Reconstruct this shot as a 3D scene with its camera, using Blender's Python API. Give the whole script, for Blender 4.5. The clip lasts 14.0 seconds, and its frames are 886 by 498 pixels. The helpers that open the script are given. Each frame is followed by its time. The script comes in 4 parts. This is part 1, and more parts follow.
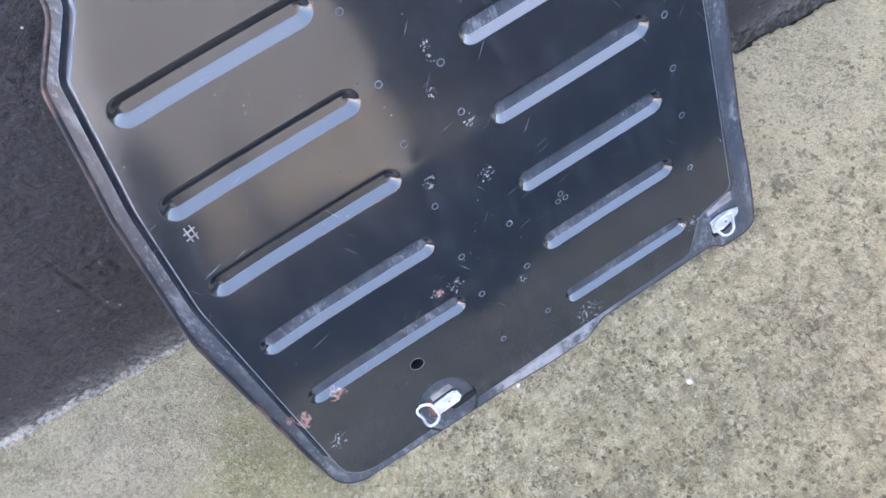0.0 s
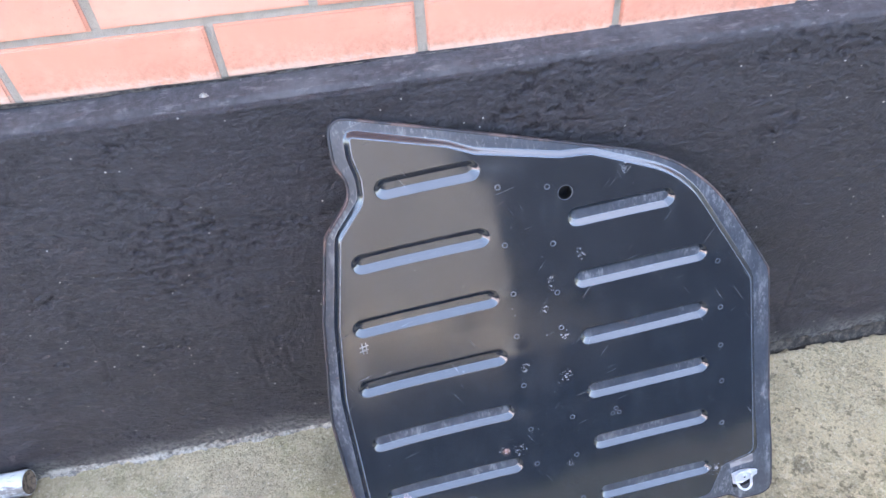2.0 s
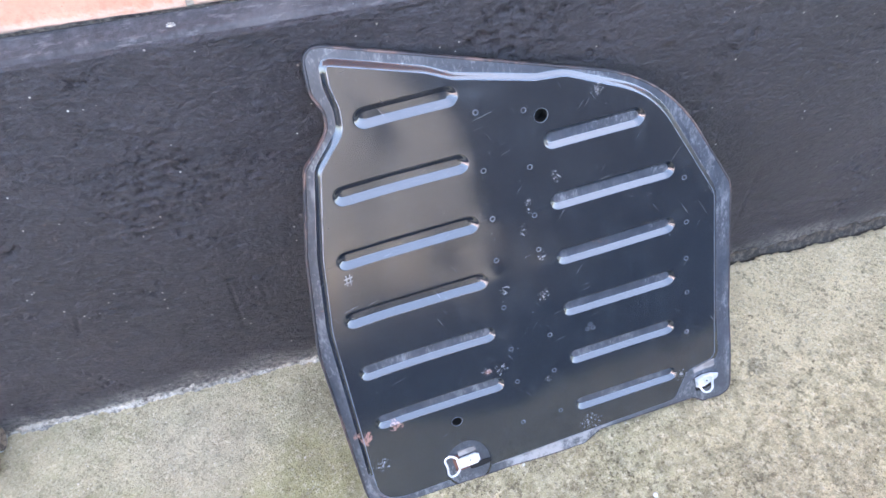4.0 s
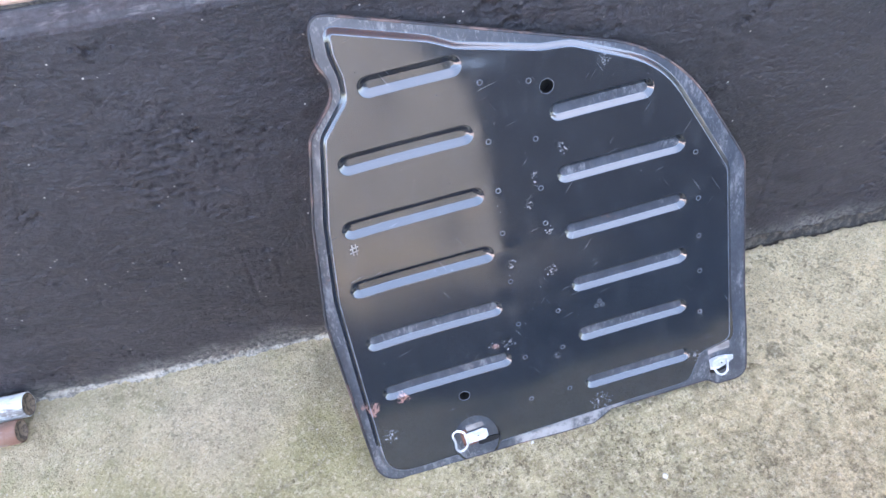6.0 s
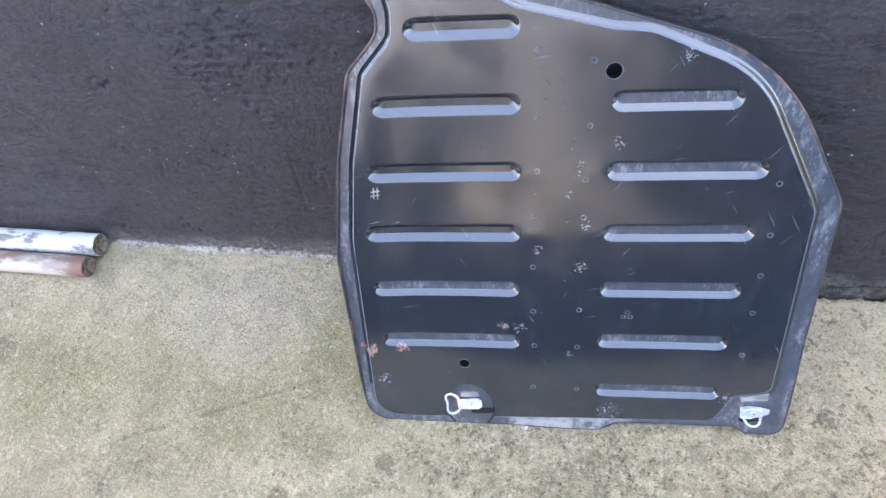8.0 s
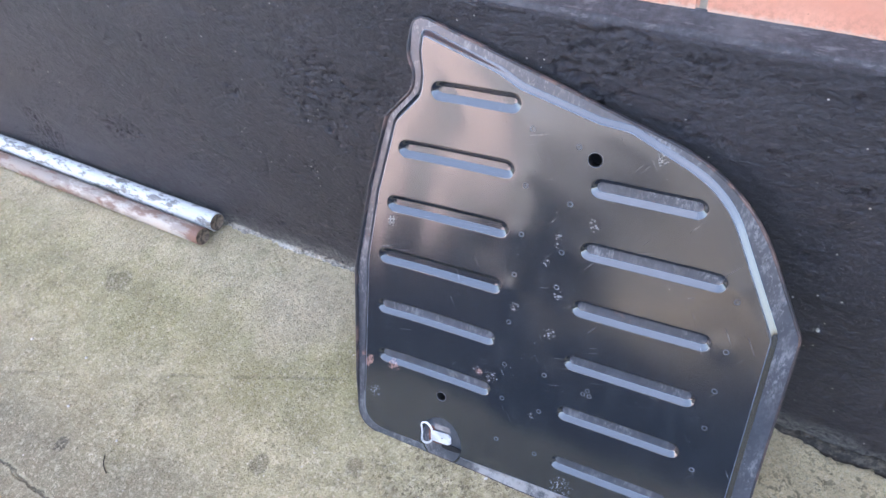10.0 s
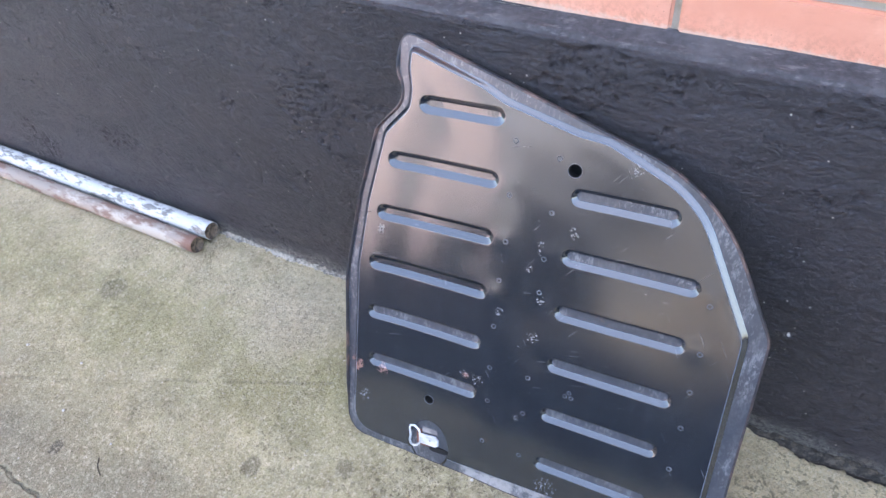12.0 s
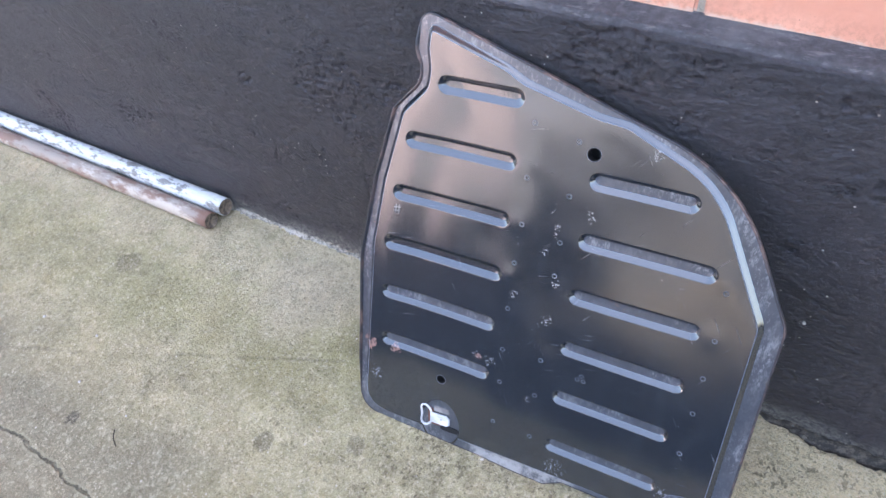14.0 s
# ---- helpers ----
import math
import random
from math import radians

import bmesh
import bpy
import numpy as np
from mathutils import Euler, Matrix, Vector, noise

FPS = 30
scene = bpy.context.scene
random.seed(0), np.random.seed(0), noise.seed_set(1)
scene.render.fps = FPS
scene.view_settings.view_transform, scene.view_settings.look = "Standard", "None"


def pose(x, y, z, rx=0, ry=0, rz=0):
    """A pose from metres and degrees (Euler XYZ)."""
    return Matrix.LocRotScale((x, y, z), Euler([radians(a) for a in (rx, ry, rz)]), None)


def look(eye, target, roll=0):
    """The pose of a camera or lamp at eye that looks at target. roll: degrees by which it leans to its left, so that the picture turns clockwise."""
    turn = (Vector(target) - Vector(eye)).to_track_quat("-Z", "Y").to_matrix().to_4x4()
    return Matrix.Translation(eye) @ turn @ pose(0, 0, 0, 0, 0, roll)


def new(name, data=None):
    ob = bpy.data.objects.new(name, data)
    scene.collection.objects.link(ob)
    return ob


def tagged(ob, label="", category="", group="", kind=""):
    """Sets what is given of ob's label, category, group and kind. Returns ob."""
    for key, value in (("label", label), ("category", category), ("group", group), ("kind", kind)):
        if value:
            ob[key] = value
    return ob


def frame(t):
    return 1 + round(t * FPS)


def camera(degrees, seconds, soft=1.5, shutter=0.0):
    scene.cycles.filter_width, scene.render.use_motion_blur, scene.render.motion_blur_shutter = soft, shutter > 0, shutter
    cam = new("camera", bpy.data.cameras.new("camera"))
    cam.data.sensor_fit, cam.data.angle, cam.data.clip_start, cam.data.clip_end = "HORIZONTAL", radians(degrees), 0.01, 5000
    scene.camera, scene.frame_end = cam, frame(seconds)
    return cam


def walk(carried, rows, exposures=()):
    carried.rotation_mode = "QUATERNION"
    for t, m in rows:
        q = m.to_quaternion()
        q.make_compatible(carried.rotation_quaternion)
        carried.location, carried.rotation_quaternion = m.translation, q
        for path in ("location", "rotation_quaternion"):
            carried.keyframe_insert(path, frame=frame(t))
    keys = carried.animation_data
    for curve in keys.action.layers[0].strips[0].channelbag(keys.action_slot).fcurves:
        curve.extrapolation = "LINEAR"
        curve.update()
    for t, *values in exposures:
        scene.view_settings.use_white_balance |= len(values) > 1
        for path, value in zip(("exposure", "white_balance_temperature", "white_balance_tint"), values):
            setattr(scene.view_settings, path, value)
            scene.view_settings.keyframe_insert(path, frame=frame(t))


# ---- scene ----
cam = camera(66.1, 14.0)
PATH = [
    (0, (0.015, -0.499, 0.882), (0.128, 0.376, -0.917), -22.2),
    (0.5, (-0.038, -0.463, 1.017), (0.128, 0.621, -0.655), -12.2),
    (1, (-0.016, -0.566, 1.082), (-0.064, 0.654, -0.502), -18.3),
    (1.5, (-0.001, -0.662, 1.116), (-0.087, 0.699, -0.347), -16.1),
    (2, (-0.04, -0.661, 1.123), (0.019, 0.704, -0.337), -8.0),
    (2.5, (-0.083, -0.644, 1.13), (0.093, 0.689, -0.35), -4.7),
    (3, (-0.093, -0.642, 1.134), (0.134, 0.705, -0.327), -4.4),
    (3.5, (-0.1, -0.657, 1.129), (0.101, 0.561, -0.445), -5.4),
    (3.7, (-0.1, -0.661, 1.127), (0.108, 0.539, -0.459), -5.3),
    (5.8, (-0.063, -0.704, 1.103), (0.029, 0.503, -0.489), -9.0),
    (6, (-0.062, -0.707, 1.103), (0.027, 0.511, -0.481), -9.0),
    (6.5, (-0.04, -0.722, 1.1), (-0.06, 0.501, -0.482), -10.1),
    (7, (0.004, -0.731, 1.1), (-0.089, 0.483, -0.487), -11.4),
    (7.5, (0.058, -0.661, 1.089), (-0.106, 0.457, -0.561), -13.6),
    (7.7, (0.072, -0.628, 1.085), (-0.164, 0.409, -0.609), -13.8),
    (9.8, (0.381, -0.648, 1.104), (-0.452, 0.392, -0.387), -11.9),
    (10, (0.383, -0.664, 1.111), (-0.471, 0.387, -0.361), -12.6),
    (10.5, (0.403, -0.695, 1.1), (-0.439, 0.308, -0.412), -13.2),
    (11, (0.416, -0.695, 1.088), (-0.387, 0.316, -0.44), -10.7),
    (11.5, (0.415, -0.682, 1.081), (-0.361, 0.334, -0.456), -10.7),
    (12, (0.409, -0.687, 1.133), (-0.437, 0.4, -0.317), -11.5),
    (12.5, (0.435, -0.678, 1.114), (-0.131, 0.41, -0.466), -9.6),
    (13, (0.436, -0.695, 1.113), (-0.189, 0.322, -0.492), -13.7),
    (13.5, (0.415, -0.693, 1.133), (-0.347, 0.378, -0.374), -12.7),
    (14, (0.399, -0.689, 1.137), (-0.451, 0.342, -0.352), -11.6),
]
EXPOSURES = [(0.0, 3.8, 7000.0, 13.0), (0.5, 4.2, 7000.0, 13.0), (1.0, 4.27, 7000.0, 13.0), (1.5, 4.02, 7000.0, 13.0), (3.0, 3.78, 7000.0, 13.0), (3.5, 4.08, 7000.0, 13.0), (6.0, 4.02, 7000.0, 13.0), (7.7, 3.95, 7000.0, 13.0), (9.8, 3.65, 7000.0, 13.0), (14.0, 3.65, 7000.0, 13.0)]
walk(cam, [(t, look(eye, target, roll)) for t, eye, target, roll in PATH], EXPOSURES)

# ---- light: a clear bright day, the walk in the open shade of the building; the sun stands behind it and lights the yard's far side ----
SUN_HEIGHT, SUN_TURN = 50, 12
world = bpy.data.worlds.new("sky")
scene.world = world
world.use_nodes = True
wn = world.node_tree.nodes
sky = wn.new("ShaderNodeTexSky")
sky.sky_type = "NISHITA"
sky.sun_disc = False
sky.sun_elevation = radians(SUN_HEIGHT)
sky.sun_rotation = radians(SUN_TURN)
sky.air_density, sky.dust_density, sky.ozone_density = 1.0, 4.0, 1.3
wn["Background"].inputs["Strength"].default_value = 0.15
world.node_tree.links.new(sky.outputs["Color"], wn["Background"].inputs["Color"])

sun_data = bpy.data.lights.new("sun", "SUN")
sun_data.energy, sun_data.angle, sun_data.color = 1.6, radians(3), (1.0, 0.97, 0.93)
sun = new("sun", sun_data)
sun.matrix_world = look((10 * math.sin(radians(SUN_TURN)), 10 * math.cos(radians(SUN_TURN)), 10 * math.tan(radians(SUN_HEIGHT))), (0, 0, 0))

# ---- materials ----
SLOPE = -0.0455
LEDGE_Z, BRICK_Z, BRICK_Y = 0.686, 0.693, 0.055


def nodes_of(name):
    m = bpy.data.materials.new(name)
    m.use_nodes = True
    nt = m.node_tree
    return m, nt, nt.nodes["Principled BSDF"]


class Net:
    """Short ways to add nodes to one material."""

    def __init__(self, nt):
        self.nt = nt
        self.pos = self.node("ShaderNodeTexCoord").outputs["Object"]

    def node(self, kind):
        return self.nt.nodes.new(kind)

    def put(self, value, socket):
        if isinstance(value, bpy.types.NodeSocket):
            self.nt.links.new(value, socket)
        else:
            socket.default_value = value

    def scaled(self, sx, sy, sz, shift=(0, 0, 0), turn=(0, 0, 0), vector=None):
        n = self.node("ShaderNodeMapping")
        n.inputs["Scale"].default_value = (sx, sy, sz)
        n.inputs["Location"].default_value = shift
        n.inputs["Rotation"].default_value = turn
        self.put(vector or self.pos, n.inputs["Vector"])
        return n.outputs["Vector"]

    def noise(self, scale, detail=4.0, rough=0.55, vector=None, warp=0.0):
        n = self.node("ShaderNodeTexNoise")
        self.put(vector or self.pos, n.inputs["Vector"])
        for key, v in (("Scale", scale), ("Detail", detail), ("Roughness", rough), ("Distortion", warp)):
            n.inputs[key].default_value = v
        return n.outputs["Fac"]

    def cells(self, scale, feature="F1", out="Distance", vector=None, jitter=1.0):
        n = self.node("ShaderNodeTexVoronoi")
        n.feature = feature
        self.put(vector or self.pos, n.inputs["Vector"])
        n.inputs["Scale"].default_value = scale
        n.inputs["Randomness"].default_value = jitter
        return n.outputs[out]

    def ramp(self, fac, lo, hi, a=0.0, b=1.0):
        n = self.node("ShaderNodeMapRange")
        n.interpolation_type = "SMOOTHSTEP"
        self.put(fac, n.inputs["Value"])
        for key, v in (("From Min", lo), ("From Max", hi), ("To Min", a), ("To Max", b)):
            n.inputs[key].default_value = v
        return n.outputs["Result"]

    def math(self, op, a, b=0.0):
        n = self.node("ShaderNodeMath")
        n.operation = op
        self.put(a, n.inputs[0])
        self.put(b, n.inputs[1])
        return n.outputs[0]

    def mix(self, fac, a, b):
        n = self.node("ShaderNodeMix")
        n.data_type = "RGBA"
        self.put(fac, n.inputs["Factor"])
        for v, i in ((a, 6), (b, 7)):
            self.put((*v, 1.0) if isinstance(v, tuple) else v, n.inputs[i])
        return n.outputs[2]

    def axis(self, which):
        n = self.node("ShaderNodeSeparateXYZ")
        self.put(self.pos, n.inputs[0])
        return n.outputs[which]

    def near(self, place, radius, ragged=0.0, scale=60.0):
        """1 within a ragged patch of that radius round a place, 0 outside."""
        n = self.node("ShaderNodeVectorMath")
        n.operation = "DISTANCE"
        self.put(self.pos, n.inputs[0])
        n.inputs[1].default_value = place
        d = self.math("ADD", n.outputs["Value"], self.math("MULTIPLY", self.math("SUBTRACT", self.noise(scale, 5, 0.65), 0.5), ragged))
        return self.ramp(d, radius * 0.75, radius, 1.0, 0.0)

    def bump(self, height, strength, distance, under=None):
        n = self.node("ShaderNodeBump")
        n.inputs["Strength"].default_value = strength
        n.inputs["Distance"].default_value = distance
        self.put(height, n.inputs["Height"])
        if under is not None:
            self.put(under, n.inputs["Normal"])
        return n.outputs["Normal"]


def rgb(r, g, b):
    """Linear colour from 0 to 255 sRGB."""
    return tuple(((c / 255 + 0.055) / 1.055) ** 2.4 if c > 10 else c / 255 / 12.92 for c in (r, g, b))


CHIPS = (((0.057, 0.212, 0), 0.011), ((0.2485, 0.603, 0), 0.009), ((0.1404, 0.3174, 0), 0.0095), ((0.1431, 0.3825, 0), 0.007), ((0.1208, 0.4273, 0), 0.006), ((0.1343, 0.4722, 0), 0.006),
         ((0.1328, 0.4584, 0), 0.006), ((0.176, 0.5017, 0), 0.006), ((0.180, 0.492, 0), 0.006), ((0.0812, 0.3444, 0), 0.008), ((0.129, 0.1649, 0), 0.008), ((0.034, 0.214, 0), 0.009),
         ((-0.155, 0.105, 0), 0.014), ((0.19, 0.050, 0), 0.018), ((0.355, 0.085, 0), 0.012))


def panel_paint(name, worn):
    """Glossy black enamel; worn: the rim, scuffed grey."""
    m, nt, p = nodes_of(name)
    k = Net(nt)
    dust = k.ramp(k.noise(48, 6, 0.7), 0.40, 0.7) if worn else k.ramp(k.noise(34, 7, 0.72, k.scaled(1.4, 0.5, 1)), 0.42, 0.75)
    band = k.ramp(k.math("ABSOLUTE", k.math("SUBTRACT", k.axis("X"), 0.115)), 0.10, 0.0)
    often = k.math("ADD", k.noise(13, 4, 0.7), k.math("MULTIPLY", band, 0.05))
    speck = k.math("MULTIPLY", k.ramp(k.cells(110), 0.03, 0.13, 1.0, 0.0), k.ramp(often, 0.52, 0.62))
    tiny = k.math("MULTIPLY", k.ramp(k.cells(260), 0.05, 0.14, 0.8, 0.0), k.ramp(k.noise(31, 3, 0.6), 0.54, 0.62))
    chip = 0.0
    for place, size in CHIPS:
        chip = k.math("MAXIMUM", chip, k.math("MULTIPLY", k.near(place, size, size * 2.8, 120), k.ramp(k.noise(300, 3, 0.7), 0.55, 0.60)))
    scratch = 0.0
    for turn, shift in ((0.7, 0), (-0.5, 3), (1.35, 8)):
        line = k.ramp(k.noise(1.0, 1, 0.4, k.scaled(520, 16, 1, (shift, shift, 0), vector=k.scaled(1, 1, 1, (0, 0, 0), (0, 0, turn)))), 0.735, 0.765)
        scratch = k.math("MAXIMUM", scratch, k.math("MULTIPLY", line, k.ramp(k.math("ADD", k.noise(9, 2, 0.5, k.scaled(1, 1, 1, (shift, 0, 0))), k.math("MULTIPLY", band, 0.05)), 0.5, 0.6)))
    marks = k.math("MAXIMUM", k.math("MAXIMUM", k.math("MULTIPLY", k.math("MAXIMUM", speck, tiny), 0.5), chip), k.math("MULTIPLY", scratch, 0.42))
    if worn:
        col = k.mix(k.math("MULTIPLY", dust, 0.25), rgb(46, 53, 62), rgb(90, 97, 106))
        smear = k.ramp(k.noise(80, 5, 0.75, k.scaled(1, 0.35, 1)), 0.5, 0.66)
        fine_scuff = k.ramp(k.noise(210, 5, 0.75, k.scaled(1, 0.5, 1)), 0.54, 0.64)
        col = k.mix(k.math("MULTIPLY", k.math("MAXIMUM", smear, fine_scuff), k.ramp(k.noise(9, 3, 0.6), 0.42, 0.58, 0.12, 0.62)), col, rgb(142, 144, 147))
    else:
        col = k.mix(k.math("MULTIPLY", dust, 0.2), rgb(21, 29, 37), rgb(72, 80, 86))
    col = k.mix(k.math("MULTIPLY", marks, 0.6), col, rgb(158, 156, 156))
    rust = k.math("MAXIMUM", k.near((-0.169, 0.165, 0.002), 0.012, 0.045, 150), k.near((-0.119, 0.169, 0), 0.010, 0.04, 150))
    rust = k.math("MAXIMUM", rust, k.near((0.036, 0.213, 0), 0.007, 0.03, 160))
    col = k.mix(k.math("MULTIPLY", rust, k.ramp(k.noise(160, 4, 0.7), 0.4, 0.55)), col, rgb(138, 106, 97))
    if worn:
        foot = k.math("MULTIPLY", k.ramp(k.axis("Y"), 0.060, 0.040), k.math("MULTIPLY", k.ramp(k.axis("X"), 0.02, 0.05), k.ramp(k.axis("X"), 0.24, 0.20)))
        foot = k.math("MULTIPLY", foot, k.ramp(k.noise(48, 6, 0.75, k.scaled(1, 0.7, 1, (3, 3, 0))), 0.36, 0.56))
        col = k.mix(k.math("MULTIPLY", foot, 0.75), col, rgb(156, 156, 156))
        edge = k.math("MULTIPLY", k.ramp(k.noise(70, 6, 0.75), 0.6, 0.68), k.ramp(k.noise(6, 2, 0.5), 0.5, 0.65))
        col = k.mix(k.math("MULTIPLY", edge, 0.7), col, rgb(112, 84, 72))
    k.put(col, p.inputs["Base Color"])
    k.put(k.ramp(k.math("ADD", k.math("MULTIPLY", dust, 0.2), k.math("MULTIPLY", marks, 0.8)), 0, 1, 0.30 if worn else 0.15, 0.5), p.inputs["Roughness"])
    p.inputs["IOR"].default_value = 1.75 if worn else 2.0
    n1 = k.bump(k.noise(7, 1, 0.4), 0.12, 0.003)
    k.put(k.bump(k.math("SUBTRACT", k.math("MULTIPLY", k.noise(240, 3, 0.6), 0.08), marks), 0.1, 0.0005, n1), p.inputs["Normal"])
    return m


def plaster_black():
    """Thick black masonry paint over troweled render: fine level ripples, torn and pitted in patches."""
    m, nt, p = nodes_of("black_masonry_paint")
    k = Net(nt)
    big = k.noise(2.2, 4, 0.6)
    fine = k.noise(190, 7, 0.72, k.scaled(0.6, 1, 1.2))
    col = k.mix(k.ramp(big, 0.35, 0.7), rgb(46, 43, 47), rgb(54, 51, 55))
    col = k.mix(k.ramp(fine, 0.50, 0.62, 0, 0.6), col, rgb(76, 75, 80))
    col = k.mix(k.ramp(k.noise(260, 5, 0.75, k.scaled(0.8, 1, 1.1, (4, 2, 1))), 0.54, 0.62, 0, 0.7), col, rgb(26, 24, 27))
    dusty = k.math("MULTIPLY", k.ramp(k.math("ADD", k.axis("Z"), k.math("MULTIPLY", k.noise(14, 5, 0.7), 0.10)), 0.11, 0.055), k.ramp(k.noise(120, 7, 0.78), 0.40, 0.60))
    col = k.mix(k.math("MULTIPLY", dusty, 0.7), col, rgb(150, 147, 138))
    dots = k.math("MULTIPLY", k.ramp(k.cells(34), 0.035, 0.06, 1.0, 0.0), k.ramp(k.noise(5, 2, 0.5), 0.45, 0.52))
    dots = k.math("MAXIMUM", dots, k.math("MULTIPLY", k.ramp(k.cells(52), 0.05, 0.085, 1.0, 0.0), k.ramp(k.noise(8, 3, 0.6, k.scaled(1, 1, 1, (3, 3, 1))), 0.52, 0.58)))
    dots = k.math("MAXIMUM", dots, k.near((0.457, 0.0, 0.269), 0.0065, 0.014, 150))
    for place in ((0.616, 0, 0.332), (0.564, 0, 0.349), (0.585, 0, 0.317)):
        dots = k.math("MAXIMUM", dots, k.near(place, 0.0028, 0.012, 190))
    col = k.mix(dots, col, rgb(205, 200, 190))
    k.put(col, p.inputs["Base Color"])
    k.put(k.ramp(fine, 0.3, 0.8, 0.34, 0.48), p.inputs["Roughness"])
    p.inputs["IOR"].default_value = 1.5
    ripple = k.noise(60, 5, 0.62, k.scaled(0.7, 1, 1.25), 0.2)
    where = k.ramp(k.noise(5.5, 4, 0.62, k.scaled(0.8, 1, 1.1, (2, 0, 6))), 0.46, 0.62)
    tear = k.math("MULTIPLY", k.ramp(k.noise(34, 6, 0.7, k.scaled(0.65, 1, 1.4, (1, 4, 2)), 0.7), 0.56, 0.64), where)
    pits = k.math("MULTIPLY", k.ramp(k.noise(95, 4, 0.7, warp=0.6), 0.60, 0.66), k.ramp(where, 0.0, 1.0, 0.12, 1.0))
    n1 = k.bump(k.math("SUBTRACT", ripple, k.math("MULTIPLY", tear, 1.5)), 0.9, 0.0019)
    k.put(k.bump(k.math("SUBTRACT", k.noise(135, 6, 0.72, k.scaled(0.9, 1, 1.1)), k.math("MULTIPLY", pits, 1.6)), 1.0, 0.0048, n1), p.inputs["Normal"])
    return m


def ledge_paint():
    m, nt, p = nodes_of("weathered_ledge_paint")
    k = Net(nt)
    f = k.noise(110, 7, 0.72)
    col = k.mix(k.ramp(f, 0.35, 0.7), rgb(52, 50, 52), rgb(74, 72, 74))
    col = k.mix(k.ramp(k.noise(14, 5, 0.65), 0.45, 0.7, 0, 0.6), col, rgb(92, 90, 90))
    col = k.mix(k.ramp(k.noise(130, 6, 0.72, k.scaled(0.35, 1, 1)), 0.54, 0.64, 0, 0.4), col, rgb(122, 119, 117))
    dots = k.math("MULTIPLY", k.ramp(k.cells(80), 0.0, 0.1, 1.0, 0.0), k.ramp(k.noise(9, 2, 0.5), 0.5, 0.56))
    col = k.mix(dots, col, rgb(190, 188, 184))
    k.put(col, p.inputs["Base Color"])
    p.inputs["Roughness"].default_value = 0.75
    k.put(k.bump(f, 0.7, 0.004), p.inputs["Normal"])
    return m


def concrete():
    """Old pale concrete with exposed sand, algae and dark stains; beyond it, unseen ground toned for the panel's
    reflections.
    """
    m, nt, p = nodes_of("old_concrete")
    k = Net(nt)
    big = k.noise(3.1, 5, 0.62)
    mid = k.noise(16, 7, 0.68)
    fine = k.noise(260, 6, 0.75)
    coarse = k.noise(70, 6, 0.7)
    col = k.mix(k.ramp(mid, 0.32, 0.7), rgb(168, 156, 112), rgb(205, 191, 147))
    col = k.mix(k.ramp(coarse, 0.4, 0.62, 0, 0.5), col, rgb(201, 188, 150))
    col = k.mix(k.ramp(fine, 0.44, 0.66, 0, 0.6), col, rgb(219, 203, 170))
    algae = k.math("MULTIPLY", k.ramp(k.noise(4.0, 5, 0.65, k.scaled(1, 1, 1, (3, 1, 0))), 0.5, 0.66), k.ramp(mid, 0.3, 0.6))
    col = k.mix(k.math("MULTIPLY", algae, 0.5), col, rgb(138, 132, 90))
    grime = k.ramp(k.noise(5.5, 7, 0.7, k.scaled(1, 1, 1, (7, 4, 0))), 0.5, 0.72)
    col = k.mix(k.math("MULTIPLY", grime, 0.55), col, rgb(122, 113, 91))
    wave = k.math("MULTIPLY", k.math("SUBTRACT", k.noise(4.5, 6, 0.7), 0.5), 0.35)
    yy, xx = k.math("ADD", k.axis("Y"), wave), k.math("ADD", k.axis("X"), wave)
    pale = k.math("MULTIPLY", k.ramp(yy, -0.36, -0.14), k.ramp(k.noise(22, 6, 0.7), 0.3, 0.6))
    col = k.mix(k.math("MULTIPLY", pale, 0.75), col, rgb(216, 197, 160))
    moss = k.math("MULTIPLY", k.ramp(k.math("ABSOLUTE", k.math("ADD", yy, 0.27)), 0.16, 0.02), k.ramp(xx, 0.02, -0.25))
    col = k.mix(k.math("MULTIPLY", moss, 0.35), col, rgb(159, 152, 91))
    grey = k.math("MULTIPLY", k.ramp(yy, -0.42, -0.62), k.ramp(xx, -0.25, -0.5))
    col = k.mix(k.math("MULTIPLY", grey, 0.7), col, rgb(139, 130, 110))
    for place, size, tone, deep in (((-0.27, -0.20, 0), 0.085, rgb(170, 160, 98), 0.35), ((-0.42, -0.33, 0), 0.09, rgb(168, 158, 100), 0.3), ((-0.80, -0.30, 0), 0.13, rgb(160, 154, 98), 0.3),
                                    ((-0.47, -0.14, 0), 0.13, rgb(222, 203, 170), 0.6), ((-0.25, -0.09, 0), 0.06, rgb(128, 119, 92), 0.4), ((0.52, -0.52, 0), 0.17, rgb(132, 122, 96), 0.6),
                                    ((0.42, -0.42, 0), 0.09, rgb(150, 139, 106), 0.45)):
        n = k.node("ShaderNodeVectorMath")
        n.operation = "DISTANCE"
        k.put(k.pos, n.inputs[0])
        n.inputs[1].default_value = place
        soft = k.ramp(k.math("ADD", n.outputs["Value"], k.math("MULTIPLY", k.math("SUBTRACT", k.noise(14, 5, 0.65), 0.5), size * 1.6)), size * 0.35, size * 1.25, 1.0, 0.0)
        col = k.mix(k.math("MULTIPLY", soft, deep), col, tone)
    where = k.ramp(k.noise(8, 5, 0.65), 0.44, 0.62, 0.0, 0.85)
    rough_zone = k.math("MULTIPLY", k.ramp(xx, -0.22, 0.02), k.ramp(yy, -0.18, -0.27))
